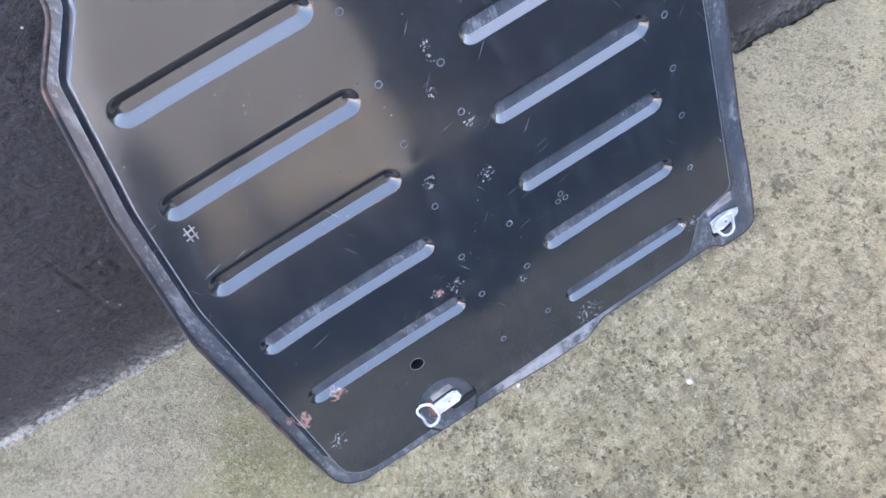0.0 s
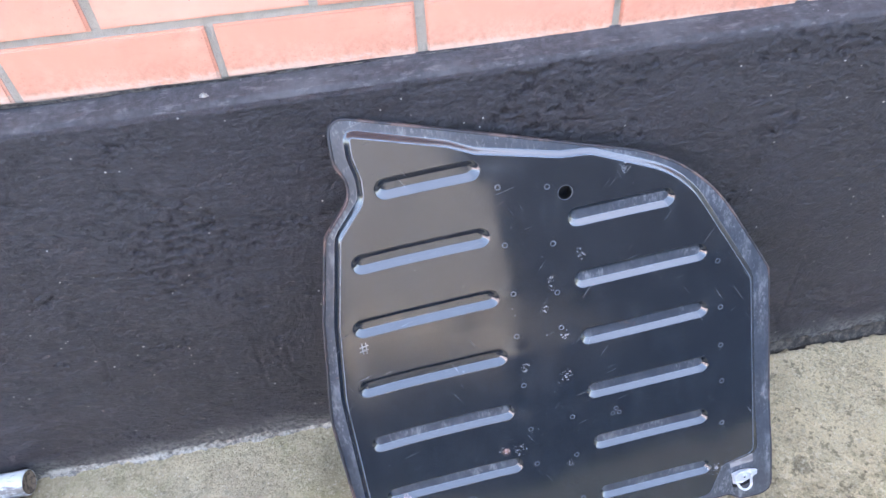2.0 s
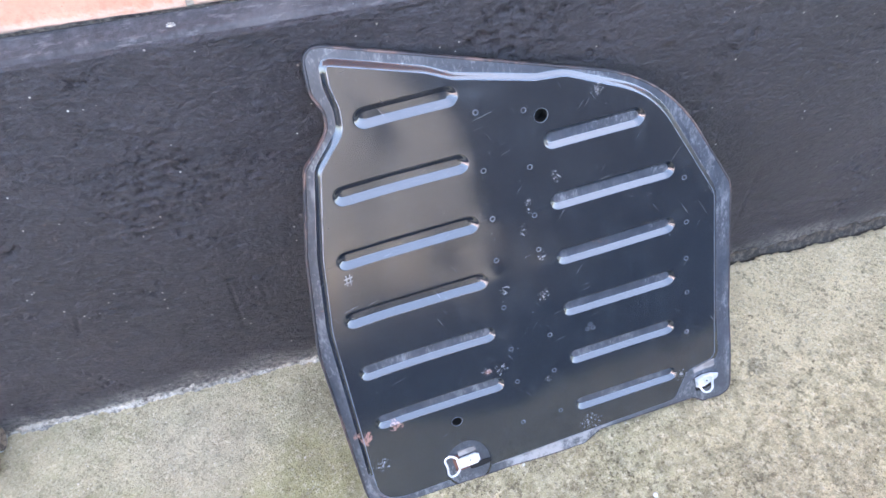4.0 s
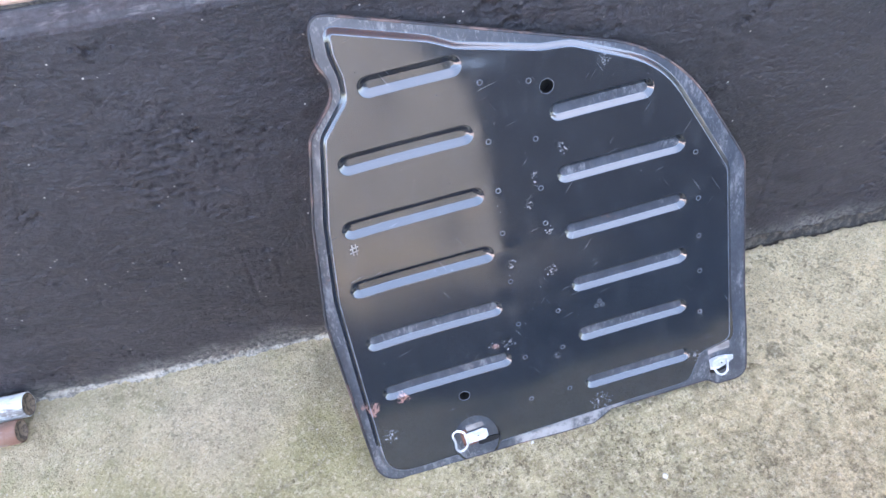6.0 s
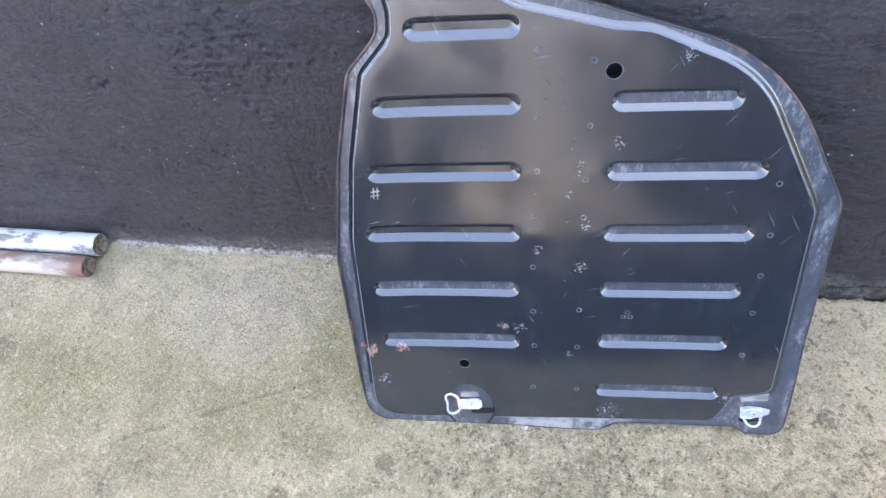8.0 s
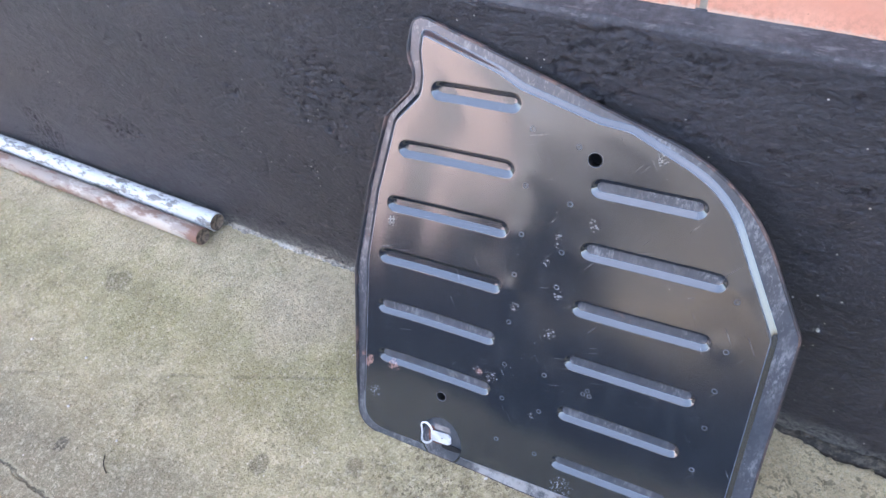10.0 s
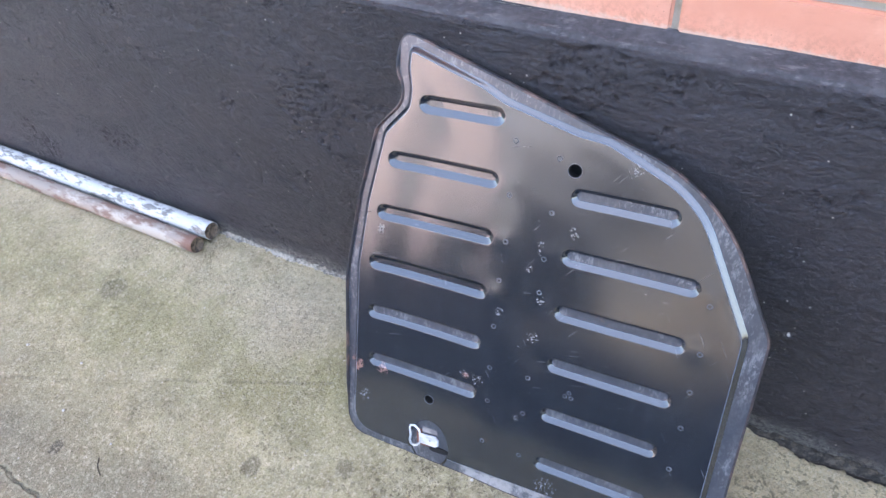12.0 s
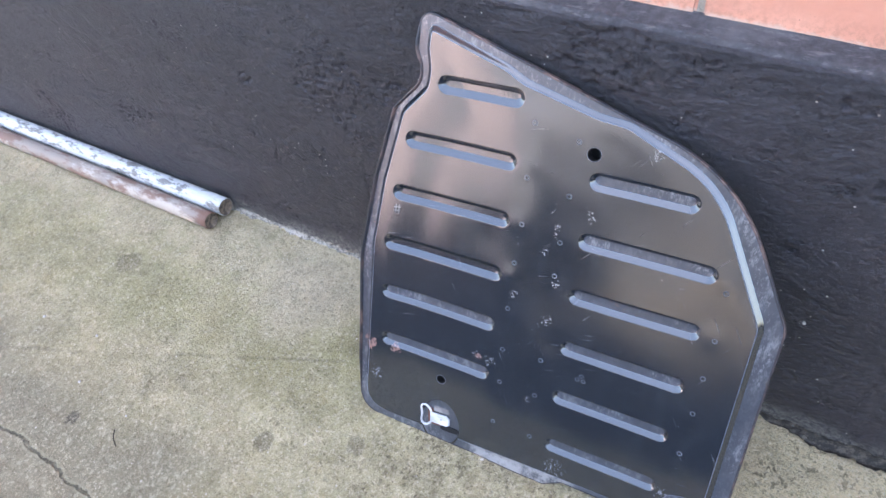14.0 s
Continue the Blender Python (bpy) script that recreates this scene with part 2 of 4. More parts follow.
    where = k.math("MAXIMUM", where, k.math("MULTIPLY", rough_zone, k.ramp(mid, 0.3, 0.55, 0.35, 1.0)))
    wob = k.node("ShaderNodeVectorMath")
    wob.operation = "ADD"
    k.put(k.pos, wob.inputs[0])
    jig = k.node("ShaderNodeTexNoise")
    jig.inputs["Scale"].default_value = 160
    k.put(k.pos, jig.inputs["Vector"])
    jog = k.node("ShaderNodeVectorMath")
    jog.operation = "SCALE"
    jog.inputs["Scale"].default_value = 0.012
    k.put(jig.outputs["Color"], jog.inputs[0])
    k.put(jog.outputs["Vector"], wob.inputs[1])
    pit = k.math("MULTIPLY", k.ramp(k.cells(72, vector=wob.outputs["Vector"]), 0.08, 0.27, 1.0, 0.0), where)
    pit = k.math("MAXIMUM", pit, k.math("MULTIPLY", k.ramp(k.noise(230, 4, 0.75, wob.outputs["Vector"]), 0.54, 0.62), k.ramp(k.noise(18, 5, 0.7), 0.44, 0.64)))
    calm = k.ramp(k.math("MAXIMUM", rough_zone, k.math("MULTIPLY", k.ramp(xx, -0.15, 0.2), 0.45)), 0.0, 0.6, 0.5, 1.15)
    col = k.mix(k.math("MULTIPLY", pit, k.math("MULTIPLY", calm, 0.85)), col, rgb(94, 83, 58))
    fleck = k.math("MULTIPLY", k.ramp(k.cells(62, vector=wob.outputs["Vector"]), 0.10, 0.13, 1.0, 0.0), k.ramp(k.noise(25, 3, 0.6, k.scaled(1, 1, 1, (4, 4, 0))), 0.40, 0.52))
    fleck = k.math("MAXIMUM", fleck, k.math("MULTIPLY", k.ramp(k.cells(125, vector=wob.outputs["Vector"]), 0.10, 0.18, 0.9, 0.0), k.ramp(k.noise(14, 4, 0.65, k.scaled(1, 1, 1, (8, 2, 0))), 0.42, 0.56)))
    col = k.mix(k.math("MULTIPLY", fleck, k.math("MULTIPLY", calm, 0.7)), col, rgb(65, 56, 41))
    grit = k.math("MULTIPLY", k.ramp(k.cells(130), 0.1, 0.28, 1.0, 0.0), k.ramp(k.noise(30, 3, 0.6), 0.48, 0.6))
    col = k.mix(k.math("MULTIPLY", grit, 0.75), col, rgb(239, 227, 203))
    pebble = k.math("MULTIPLY", k.ramp(k.cells(48), 0.08, 0.13, 1.0, 0.0), k.ramp(k.noise(14, 3, 0.6), 0.56, 0.6))
    col = k.mix(k.math("MULTIPLY", pebble, 0.8), col, rgb(243, 232, 214))
    # paler and yellower towards the right
    pale_right = k.ramp(k.math("ADD", k.axis("X"), k.math("MULTIPLY", k.noise(7, 6, 0.7), 0.35)), 0.42, 0.66)
    col = k.mix(k.math("MULTIPLY", pale_right, k.ramp(k.noise(190, 5, 0.75), 0.35, 0.6, 0.3, 0.85)), col, rgb(228, 204, 160))
    for place, size, deep in (((-0.709, -0.596, 0), 0.016, 0.75), ((0.516, -0.233, 0), 0.017, 0.5), ((-0.315, -0.45, 0), 0.022, 0.45), ((-0.152, -0.378, 0), 0.02, 0.4),
                              ((-0.93, -0.25, 0), 0.035, 0.4)):
        col = k.mix(k.math("MULTIPLY", k.near(place, size, 0.03, 45), deep), col, rgb(59, 54, 48))
    for size, cut, dark, light in ((420, 0.67, 0.30, 0.26), (190, 0.82, 0.44, 0.34)):
        sand = k.node("ShaderNodeTexVoronoi")
        sand.inputs["Scale"].default_value = size
        k.put(wob.outputs["Vector"], sand.inputs["Vector"])
        pick = k.node("ShaderNodeSeparateColor")
        k.put(sand.outputs["Color"], pick.inputs[0])
        thin = k.ramp(k.noise(11, 4, 0.65, k.scaled(1, 1, 1, (size, 1, 0))), 0.35, 0.6, 0.3, 1.0)
        col = k.mix(k.math("MULTIPLY", k.math("MULTIPLY", thin, k.ramp(calm, 0.5, 1.15, 0.7, 1.35)), k.ramp(pick.outputs[0], cut, cut + 0.06, 0, dark)), col, rgb(71, 62, 44))
        col = k.mix(k.ramp(pick.outputs[1], cut + 0.04, cut + 0.1, 0, light), col, rgb(245, 230, 197))
    jag = k.math("ADD", k.math("MULTIPLY", k.math("SUBTRACT", k.noise(5, 3, 0.6), 0.5), 0.09), k.math("MULTIPLY", k.math("SUBTRACT", k.noise(70, 3, 0.7), 0.5), 0.018))
    off = k.math("ABSOLUTE", k.math("ADD", k.math("ADD", k.axis("Y"), 0.688), jag))
    crack = k.math("MULTIPLY", k.ramp(off, 0.0015, 0.0045, 1.0, 0.0), k.ramp(k.axis("X"), -0.36, -0.42))
    lip = k.math("MULTIPLY", k.ramp(off, 0.012, 0.004), k.ramp(k.axis("X"), -0.36, -0.42))
    col = k.mix(k.math("MULTIPLY", lip, 0.35), col, rgb(214, 204, 170))
    col = k.mix(k.math("MULTIPLY", crack, k.ramp(k.noise(24, 4, 0.7), 0.36, 0.56, 0.25, 0.8)), col, rgb(52, 47, 38))
    seam = k.math("ABSOLUTE", k.math("ADD", k.math("ADD", k.axis("Y"), k.math("MULTIPLY", k.axis("X"), -0.435)), k.math("ADD", k.math("MULTIPLY", jag, 0.25), 0.12)))
    seam = k.math("MULTIPLY", k.ramp(seam, 0.002, 0.006, 1.0, 0.0), k.math("MULTIPLY", k.ramp(k.axis("X"), -0.22, -0.3), k.ramp(k.noise(9, 4, 0.6), 0.42, 0.55)))
    col = k.mix(k.math("MULTIPLY", seam, 0.3), col, rgb(84, 78, 62))
    col = k.mix(k.ramp(k.noise(6.5, 6, 0.68, k.scaled(1, 1, 1, (1, 9, 0))), 0.36, 0.6, 0.06, 0.26), col, rgb(124, 113, 90))
    col = k.mix(k.math("MULTIPLY", rough_zone, k.ramp(k.noise(38, 6, 0.72), 0.44, 0.62, 0.0, 0.45)), col, rgb(104, 94, 68))
    # dark brown where the ground drops below slab level
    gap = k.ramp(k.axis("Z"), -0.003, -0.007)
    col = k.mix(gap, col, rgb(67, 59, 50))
    # ground out of view, made dark to keep the panel's reflection dark
    unseen_dark = k.ramp(k.math("ADD", k.axis("Y"), k.math("ADD", k.math("MULTIPLY", k.noise(6, 4), 0.1), k.ramp(k.axis("X"), 0.1, -0.2, -0.14, 0.0))), -0.70, -0.78)
    col = k.mix(unseen_dark, col, k.mix(fine, rgb(31, 31, 32), rgb(49, 47, 46)))
    # pale strip added out of view to brighten part of the panel's reflection
    unseen_pale = k.math("MULTIPLY", k.ramp(k.axis("Y"), -2.3, -2.9), k.math("MULTIPLY", k.ramp(k.axis("X"), -0.4, -0.2), k.ramp(k.axis("X"), 1.4, 1.2)))
    col = k.mix(unseen_pale, col, rgb(153, 141, 121))
    k.put(col, p.inputs["Base Color"])
    p.inputs["Roughness"].default_value = 0.88
    h = k.math("ADD", k.math("MULTIPLY", fine, 1.0), k.math("ADD", k.math("MULTIPLY", pit, -1.0), k.math("MULTIPLY", crack, -2.0)))
    n1 = k.bump(k.math("ADD", mid, k.math("MULTIPLY", coarse, 0.9)), 0.8, 0.010)
    k.put(k.bump(h, 1.0, 0.006, n1), p.inputs["Normal"])
    return m


def mortar_mat(name, a, b):
    m, nt, p = nodes_of(name)
    k = Net(nt)
    f = k.noise(60, 8, 0.7)
    col = k.mix(f, a, b)
    col = k.mix(k.ramp(k.noise(14, 5, 0.65), 0.55, 0.75, 0, 0.6), col, rgb(128, 124, 96))
    k.put(col, p.inputs["Base Color"])
    p.inputs["Roughness"].default_value = 0.9
    k.put(k.bump(f, 1.0, 0.008), p.inputs["Normal"])
    return m


def foot_mortar():
    """Crumbled grey mortar smeared with black paint and pale dust."""
    m, nt, p = nodes_of("grey_foot_mortar")
    k = Net(nt)
    f = k.noise(75, 8, 0.74)
    col = k.mix(k.ramp(f, 0.34, 0.62), rgb(104, 100, 93), rgb(190, 184, 170))
    col = k.mix(k.ramp(k.noise(26, 5, 0.7), 0.52, 0.66, 0, 0.7), col, rgb(84, 81, 78))
    col = k.mix(k.math("MULTIPLY", k.ramp(k.noise(170, 5, 0.75), 0.52, 0.6), 0.6), col, rgb(206, 199, 184))
    col = k.mix(k.ramp(k.noise(150, 5, 0.75, k.scaled(1, 1, 1, (5, 0, 0))), 0.56, 0.62, 0, 0.7), col, rgb(58, 54, 48))
    dark = k.mix(k.ramp(k.noise(90, 6, 0.75), 0.42, 0.64), rgb(58, 54, 50), rgb(112, 104, 92))
    col = k.mix(k.ramp(k.math("ADD", k.axis("X"), k.math("MULTIPLY", f, 0.1)), 0.36, 0.46), col, dark)
    k.put(col, p.inputs["Base Color"])
    p.inputs["Roughness"].default_value = 0.92
    k.put(k.bump(f, 1.0, 0.012), p.inputs["Normal"])
    return m


def brick_mat():
    """Smooth orange facing brick, each with its own tone; pale bloom along the lowest edge of the wall."""
    m, nt, p = nodes_of("orange_brick")
    k = Net(nt)
    info = k.node("ShaderNodeObjectInfo").outputs["Random"]
    geo = k.node("ShaderNodeNewGeometry").outputs["Random Per Island"]
    tone = k.math("FRACT", k.math("ADD", info, geo))
    col = k.mix(tone, rgb(212, 148, 122), rgb(226, 168, 143))
    cloud = k.noise(9, 5, 0.6)
    col = k.mix(k.ramp(cloud, 0.4, 0.75, 0, 0.5), col, rgb(236, 182, 156))
    pit = k.math("MULTIPLY", k.ramp(k.cells(150), 0.06, 0.14, 1.0, 0.0), k.ramp(k.noise(17, 3), 0.5, 0.62))
    fired = k.math("MULTIPLY", k.ramp(info, 0.72, 0.8), k.math("MULTIPLY", k.ramp(k.cells(230), 0.1, 0.25, 1.0, 0.0), k.ramp(k.noise(12, 3, 0.6), 0.45, 0.6)))
    col = k.mix(k.math("MULTIPLY", k.math("MAXIMUM", pit, k.math("MULTIPLY", fired, 0.5)), 0.6), col, rgb(124, 70, 52))
    soot = k.ramp(k.noise(7, 6, 0.72, k.scaled(1, 1, 2.2, (2, 0, 5))), 0.5, 0.75)
    col = k.mix(k.math("MULTIPLY", soot, 0.4), col, rgb(150, 96, 78))
    at = k.node("ShaderNodeSeparateXYZ")
    k.put(k.node("ShaderNodeNewGeometry").outputs["Position"], at.inputs[0])
    rise = k.math("ADD", k.math("SUBTRACT", at.outputs["Z"], BRICK_Z), k.math("MULTIPLY", at.outputs["X"], -SLOPE))
    dirt = k.math("MULTIPLY", k.ramp(k.math("ADD", rise, k.math("MULTIPLY", k.noise(14, 5, 0.7), 0.05)), 0.07, 0.03), k.ramp(k.noise(120, 5, 0.75), 0.42, 0.62))
    col = k.mix(k.math("MULTIPLY", dirt, 0.4), col, rgb(146, 104, 80))
    bloom = k.math("MULTIPLY", k.ramp(k.math("ADD", rise, k.math("MULTIPLY", k.noise(45, 5, 0.7), 0.026)), 0.027, 0.020), k.ramp(k.noise(24, 6, 0.75, k.scaled(0.4, 1, 1)), 0.40, 0.54))
    col = k.mix(k.math("MULTIPLY", bloom, 0.5), col, rgb(206, 194, 176))
    k.put(col, p.inputs["Base Color"])
    p.inputs["Roughness"].default_value = 0.68
    k.put(k.bump(k.math("SUBTRACT", k.noise(90, 5, 0.65), pit), 0.25, 0.0015), p.inputs["Normal"])
    return m


def metal_mat(name, base, other, rough, metal=0.0, scale=20.0, lo=0.45, hi=0.6, bump=0.3, third=None, rusty_end=False):
    m, nt, p = nodes_of(name)
    k = Net(nt)
    f = k.noise(scale, 6, 0.65, k.scaled(0.35, 1, 1))
    col = k.mix(k.ramp(f, lo, hi), base, other)
    if third:
        col = k.mix(k.ramp(k.noise(scale * 0.4, 5, 0.7, k.scaled(0.4, 1, 1, (5, 2, 1))), 0.52, 0.62), col, third)
    col = k.mix(k.ramp(k.noise(scale * 6, 4, 0.7), 0.6, 0.75, 0, 0.5), col, tuple(0.55 * c for c in base))
    if rusty_end:
        col = k.mix(k.ramp(k.math("ADD", k.axis("X"), k.math("MULTIPLY", k.noise(35, 5, 0.7), 0.07)), 0.07, 0.045, 0, 0.8), col, rgb(120, 84, 68))
    k.put(col, p.inputs["Base Color"])
    p.inputs["Roughness"].default_value = rough
    p.inputs["Metallic"].default_value = metal
    k.put(k.bump(f, bump, 0.002), p.inputs["Normal"])
    return m


M_SHEET = panel_paint("black_panel_paint", False)
M_FLANGE = panel_paint("worn_rim_paint", True)
M_PLINTH = plaster_black()
M_LEDGE = ledge_paint()
M_FLOOR = concrete()
M_FOOT = foot_mortar()
M_MORTAR = mortar_mat("grey_brick_mortar", rgb(160, 154, 140), rgb(190, 184, 168))
M_BRICK = brick_mat()
M_PALE = mortar_mat("beige_render", rgb(226, 212, 186), rgb(236, 224, 202))
M_TAN = mortar_mat("taupe_render", rgb(100, 101, 103), rgb(108, 109, 111))
M_PINK = mortar_mat("pale_pink_render", rgb(218, 202, 206), rgb(224, 210, 214))
M_SLATE = metal_mat("dark_slate_render", rgb(26, 28, 34), rgb(32, 34, 40), 0.95)
M_GREY = mortar_mat("grey_render", rgb(134, 137, 144), rgb(142, 145, 152))
M_PIPE_WHITE = metal_mat("peeling_white_paint", rgb(196, 197, 194), rgb(112, 109, 104), 0.55, scale=70, lo=0.46, hi=0.6, third=rgb(186, 186, 181))
M_PIPE_DIRTY = metal_mat("dirty_rusted_paint", rgb(146, 134, 123), rgb(124, 98, 84), 0.7, scale=30, lo=0.44, hi=0.56, third=rgb(176, 165, 152), rusty_end=True)
M_BORE = metal_mat("rusty_bore", rgb(122, 106, 90), rgb(74, 64, 56), 0.9, scale=120)
M_ZINC = metal_mat("white_zinc_plate", rgb(214, 217, 220), rgb(176, 180, 184), 0.4, 0.25, 60)
M_RUST = metal_mat("rusty_steel", rgb(116, 78, 65), rgb(84, 58, 50), 0.8, 0.0, 90)
M_DARK = metal_mat("dark_gap", rgb(16, 15, 16), rgb(10, 9, 10), 0.9)
M_PEBBLE = metal_mat("white_stone", rgb(206, 201, 190), rgb(176, 170, 158), 0.8, 0.0, 300)
M_TWIG = metal_mat("dark_twig", rgb(58, 50, 42), rgb(40, 34, 28), 0.8, 0.0, 200)
M_STICKER = metal_mat("grey_sticker", rgb(138, 135, 132), rgb(104, 101, 100), 0.6, 0.0, 50)


# ---- helpers for meshes ----
def part(name, bm, material, parent=None, label=""):
    """Links a bmesh as one mesh object, under a parent if given."""
    me = bpy.data.meshes.new(name)
    bmesh.ops.recalc_face_normals(bm, faces=bm.faces)
    bm.to_mesh(me)
    bm.free()
    for m in material if isinstance(material, (list, tuple)) else [material]:
        me.materials.append(m)
    ob = new(name, me)
    if parent:
        ob.parent = parent
    return tagged(ob, label)


def smooth(ob):
    ob.data.polygons.foreach_set("use_smooth", [True] * len(ob.data.polygons))
    return ob


def raw_mesh(name, verts, faces, material, parent=None, soft=True, slots=None):
    me = bpy.data.meshes.new(name)
    me.from_pydata(verts, [], faces)
    for m in material if isinstance(material, (list, tuple)) else [material]:
        me.materials.append(m)
    if slots is not None:
        me.polygons.foreach_set("material_index", slots)
    me.polygons.foreach_set("use_smooth", [soft] * len(me.polygons))
    me.update()
    ob = new(name, me)
    if parent:
        ob.parent = parent
    return ob


def box(bm, x0, x1, y0, y1, z0, z1, bevel=0.0):
    vs = bmesh.ops.create_cube(bm, size=1.0)["verts"]
    for v in vs:
        v.co = ((x0 + x1) / 2 + v.co.x * (x1 - x0), (y0 + y1) / 2 + v.co.y * (y1 - y0), (z0 + z1) / 2 + v.co.z * (z1 - z0))
    if bevel:
        es = list({e for v in vs for e in v.link_edges})
        bmesh.ops.bevel(bm, geom=es, offset=bevel, segments=2, affect="EDGES", profile=0.6)
    return bm


def spread(lo, hi, fine_lo, fine_hi, step, far):
    """Grid lines: even steps in the fine stretch, widening steps out to lo and hi."""
    xs = list(np.arange(fine_lo, fine_hi + step / 2, step))
    d = step
    while xs[-1] < hi:
        d = min(d * 1.5, far)
        xs.append(min(xs[-1] + d, hi))
    d = step
    while xs[0] > lo:
        d = min(d * 1.5, far)
        xs.insert(0, max(xs[0] - d, lo))
    return xs


def grid(xs, ys, f):
    verts = [f(x, y) for y in ys for x in xs]
    w = len(xs)
    faces = [(j * w + i, j * w + i + 1, (j + 1) * w + i + 1, (j + 1) * w + i) for j in range(len(ys) - 1) for i in range(w - 1)]
    return verts, faces


def fbm(x, y, z, octaves=4):
    return noise.fractal(Vector((x, y, z)), 0.9, 2.1, octaves)


# ---- the ground: one sheet of old concrete, darkened out of view for the panel's reflections ----
def ragged_edge(x):
    """How far from the wall the slab ends: flush on one side, broken back on the other."""
    open_ = min(1.0, max(0.0, (x - 0.30) / 0.25))
    return 0.03 - open_ * (0.046 + 0.006 * fbm(x * 9, 3.3, 0) + 0.005 * fbm(x * 50, 1.3, 0) + 0.005 * fbm(x * 140, 2.3, 0))


def ground_at(x, y):
    z = 0.0
    if abs(x) < 3 and y > -2:
        z = 0.0012 * fbm(x * 6, y * 6, 0.5) + 0.0007 * fbm(x * 35, y * 35, 2.0)
        if x > 0.28:
            z -= 0.012 * min(1.0, max(0.0, (y - ragged_edge(x) + 0.004) / 0.008))
    return (x, y, z)


gx = spread(-60, 60, -1.6, 1.1, 0.0065, 12)
gy = spread(-60, 1.2, -0.86, 0.03, 0.0065, 12)
v, f = grid(gx, gy, ground_at)
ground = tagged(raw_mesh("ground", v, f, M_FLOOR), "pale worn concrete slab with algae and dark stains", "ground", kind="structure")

# ---- the plinth: rough render painted black, with a weathered ledge ----


CHIPPED = [(-0.417, 0.468, 0.028), (-0.573, 0.442, 0.030), (-0.302, 0.211, 0.03), (-0.254, 0.502, 0.022), (-0.427, 0.305, 0.02), (-0.616, 0.297, 0.018), (-0.439, 0.294, 0.028),
           (0.161, 0.680, 0.045), (0.252, 0.64, 0.045), (0.25, 0.566, 0.03), (0.456, 0.528, 0.04), (0.419, 0.409, 0.03), (0.18, 0.62, 0.03), (-0.293, 0.26, 0.03)]


# trowel scratches and cracks in the render: two ends (x, z), half width, depth
GROOVES = [(-0.322, 0.309, -0.338, 0.138, 0.003, 0.0022), (-0.325, 0.204, -0.288, 0.217, 0.0026, -0.0016), (-0.279, 0.254, -0.284, 0.199, 0.003, 0.002), (-0.552, 0.285, -0.574, 0.221, 0.003, 0.002),
           (-0.008, 0.675, 0.069, 0.682, 0.003, 0.0024), (0.098, 0.674, 0.117, 0.666, 0.0035, 0.003), (0.117, 0.666, 0.144, 0.670, 0.0035, 0.003), (0.144, 0.670, 0.160, 0.678, 0.0045, 0.004),
           (0.160, 0.676, 0.194, 0.667, 0.003, 0.002), (0.339, 0.560, 0.357, 0.554, 0.003, -0.0016), (0.397, 0.573, 0.417, 0.567, 0.003, -0.0018), (0.417, 0.567, 0.434, 0.574, 0.003, -0.0018),
           (0.278, 0.611, 0.297, 0.613, 0.003, 0.003), (0.324, 0.645, 0.345, 0.647, 0.003, 0.0025), (0.574, 0.253, 0.571, 0.078, 0.003, 0.0018), (-0.583, 0.426, -0.551, 0.440, 0.004, 0.003),
           (-0.428, 0.461, -0.402, 0.444, 0.004, 0.003)]


LEAN = 0.021


def groove_at(x, z):
    deep = 0.0
    for ax, az, bx, bz, half, d in GROOVES:
        if min(ax, bx) - 0.01 < x < max(ax, bx) + 0.01 and min(az, bz) - 0.01 < z < max(az, bz) + 0.01:
            ex, ez = bx - ax, bz - az
            t = min(1.0, max(0.0, ((x - ax) * ex + (z - az) * ez) / (ex * ex + ez * ez)))
            r = math.hypot(x - ax - t * ex, z - az - t * ez) + 0.0012 * fbm(x * 60, z * 60, 5, 2)
            deep += d * max(0.0, 1 - r / (half * 1.3)) * (0.4 + 1.2 * min(t, 1 - t) * 2 if abs(d) < 0.0023 else 1.0)
    return deep


def plinth_at(x, s):
    """s: 0 to 1 up the face, 1 to 2 over the rounded edge and back along the ledge."""
    top = LEDGE_Z + 0.0025 - 0.031 * x
    if s <= 1:
        z = -0.06 + (top - 0.006 + 0.06) * s
        y = 0.0024 * fbm(x * 5, z * 9, 0.3, 4) + 0.0009 * fbm(x * 22, z * 44, 4.1, 3) + 0.0006 * fbm(x * 85, z * 110, 7, 2) - groove_at(x, z)
        near_top = max(0.0, 1.0 - abs(top - 0.04 - z) / 0.07) * min(1.0, max(0.0, (x + 0.06) * 6))
        patch = min(1.0, max(0.0, 2.2 * fbm(x * 4.4, z * 5.2, 9.0, 3) - 0.75 + 0.9 * near_top))
        for cx, cz, r in CHIPPED:
            d = math.hypot(x - cx, (z - cz) * 1.3) / r
            if d < 1:
                patch = max(patch, 0.95 * (1 - d * d))
        if patch <= 0:
            return (x, LEAN * max(0.0, z) - y, z)
        crater = fbm(x * 75, z * 115, 2.0, 3) - 0.42 + 0.22 * patch
        bite = min(1.0, max(0.0, crater * 7.0)) * min(1.0, patch * 2)
        lip = math.exp(-(crater / 0.09) ** 2) * min(1.0, patch * 1.5)
        return (x, LEAN * max(0.0, z) - y + 0.0036 * bite - 0.0012 * lip, z)
    q = s - 1
    y = LEAN * top + 0.004 + (0.054 - LEAN * top) * q
    z = top - 0.006 + 0.006 * min(1, q * 8) + 0.008 * q + 0.0012 * fbm(x * 20, q * 4, 2)
    return (x, y, z)


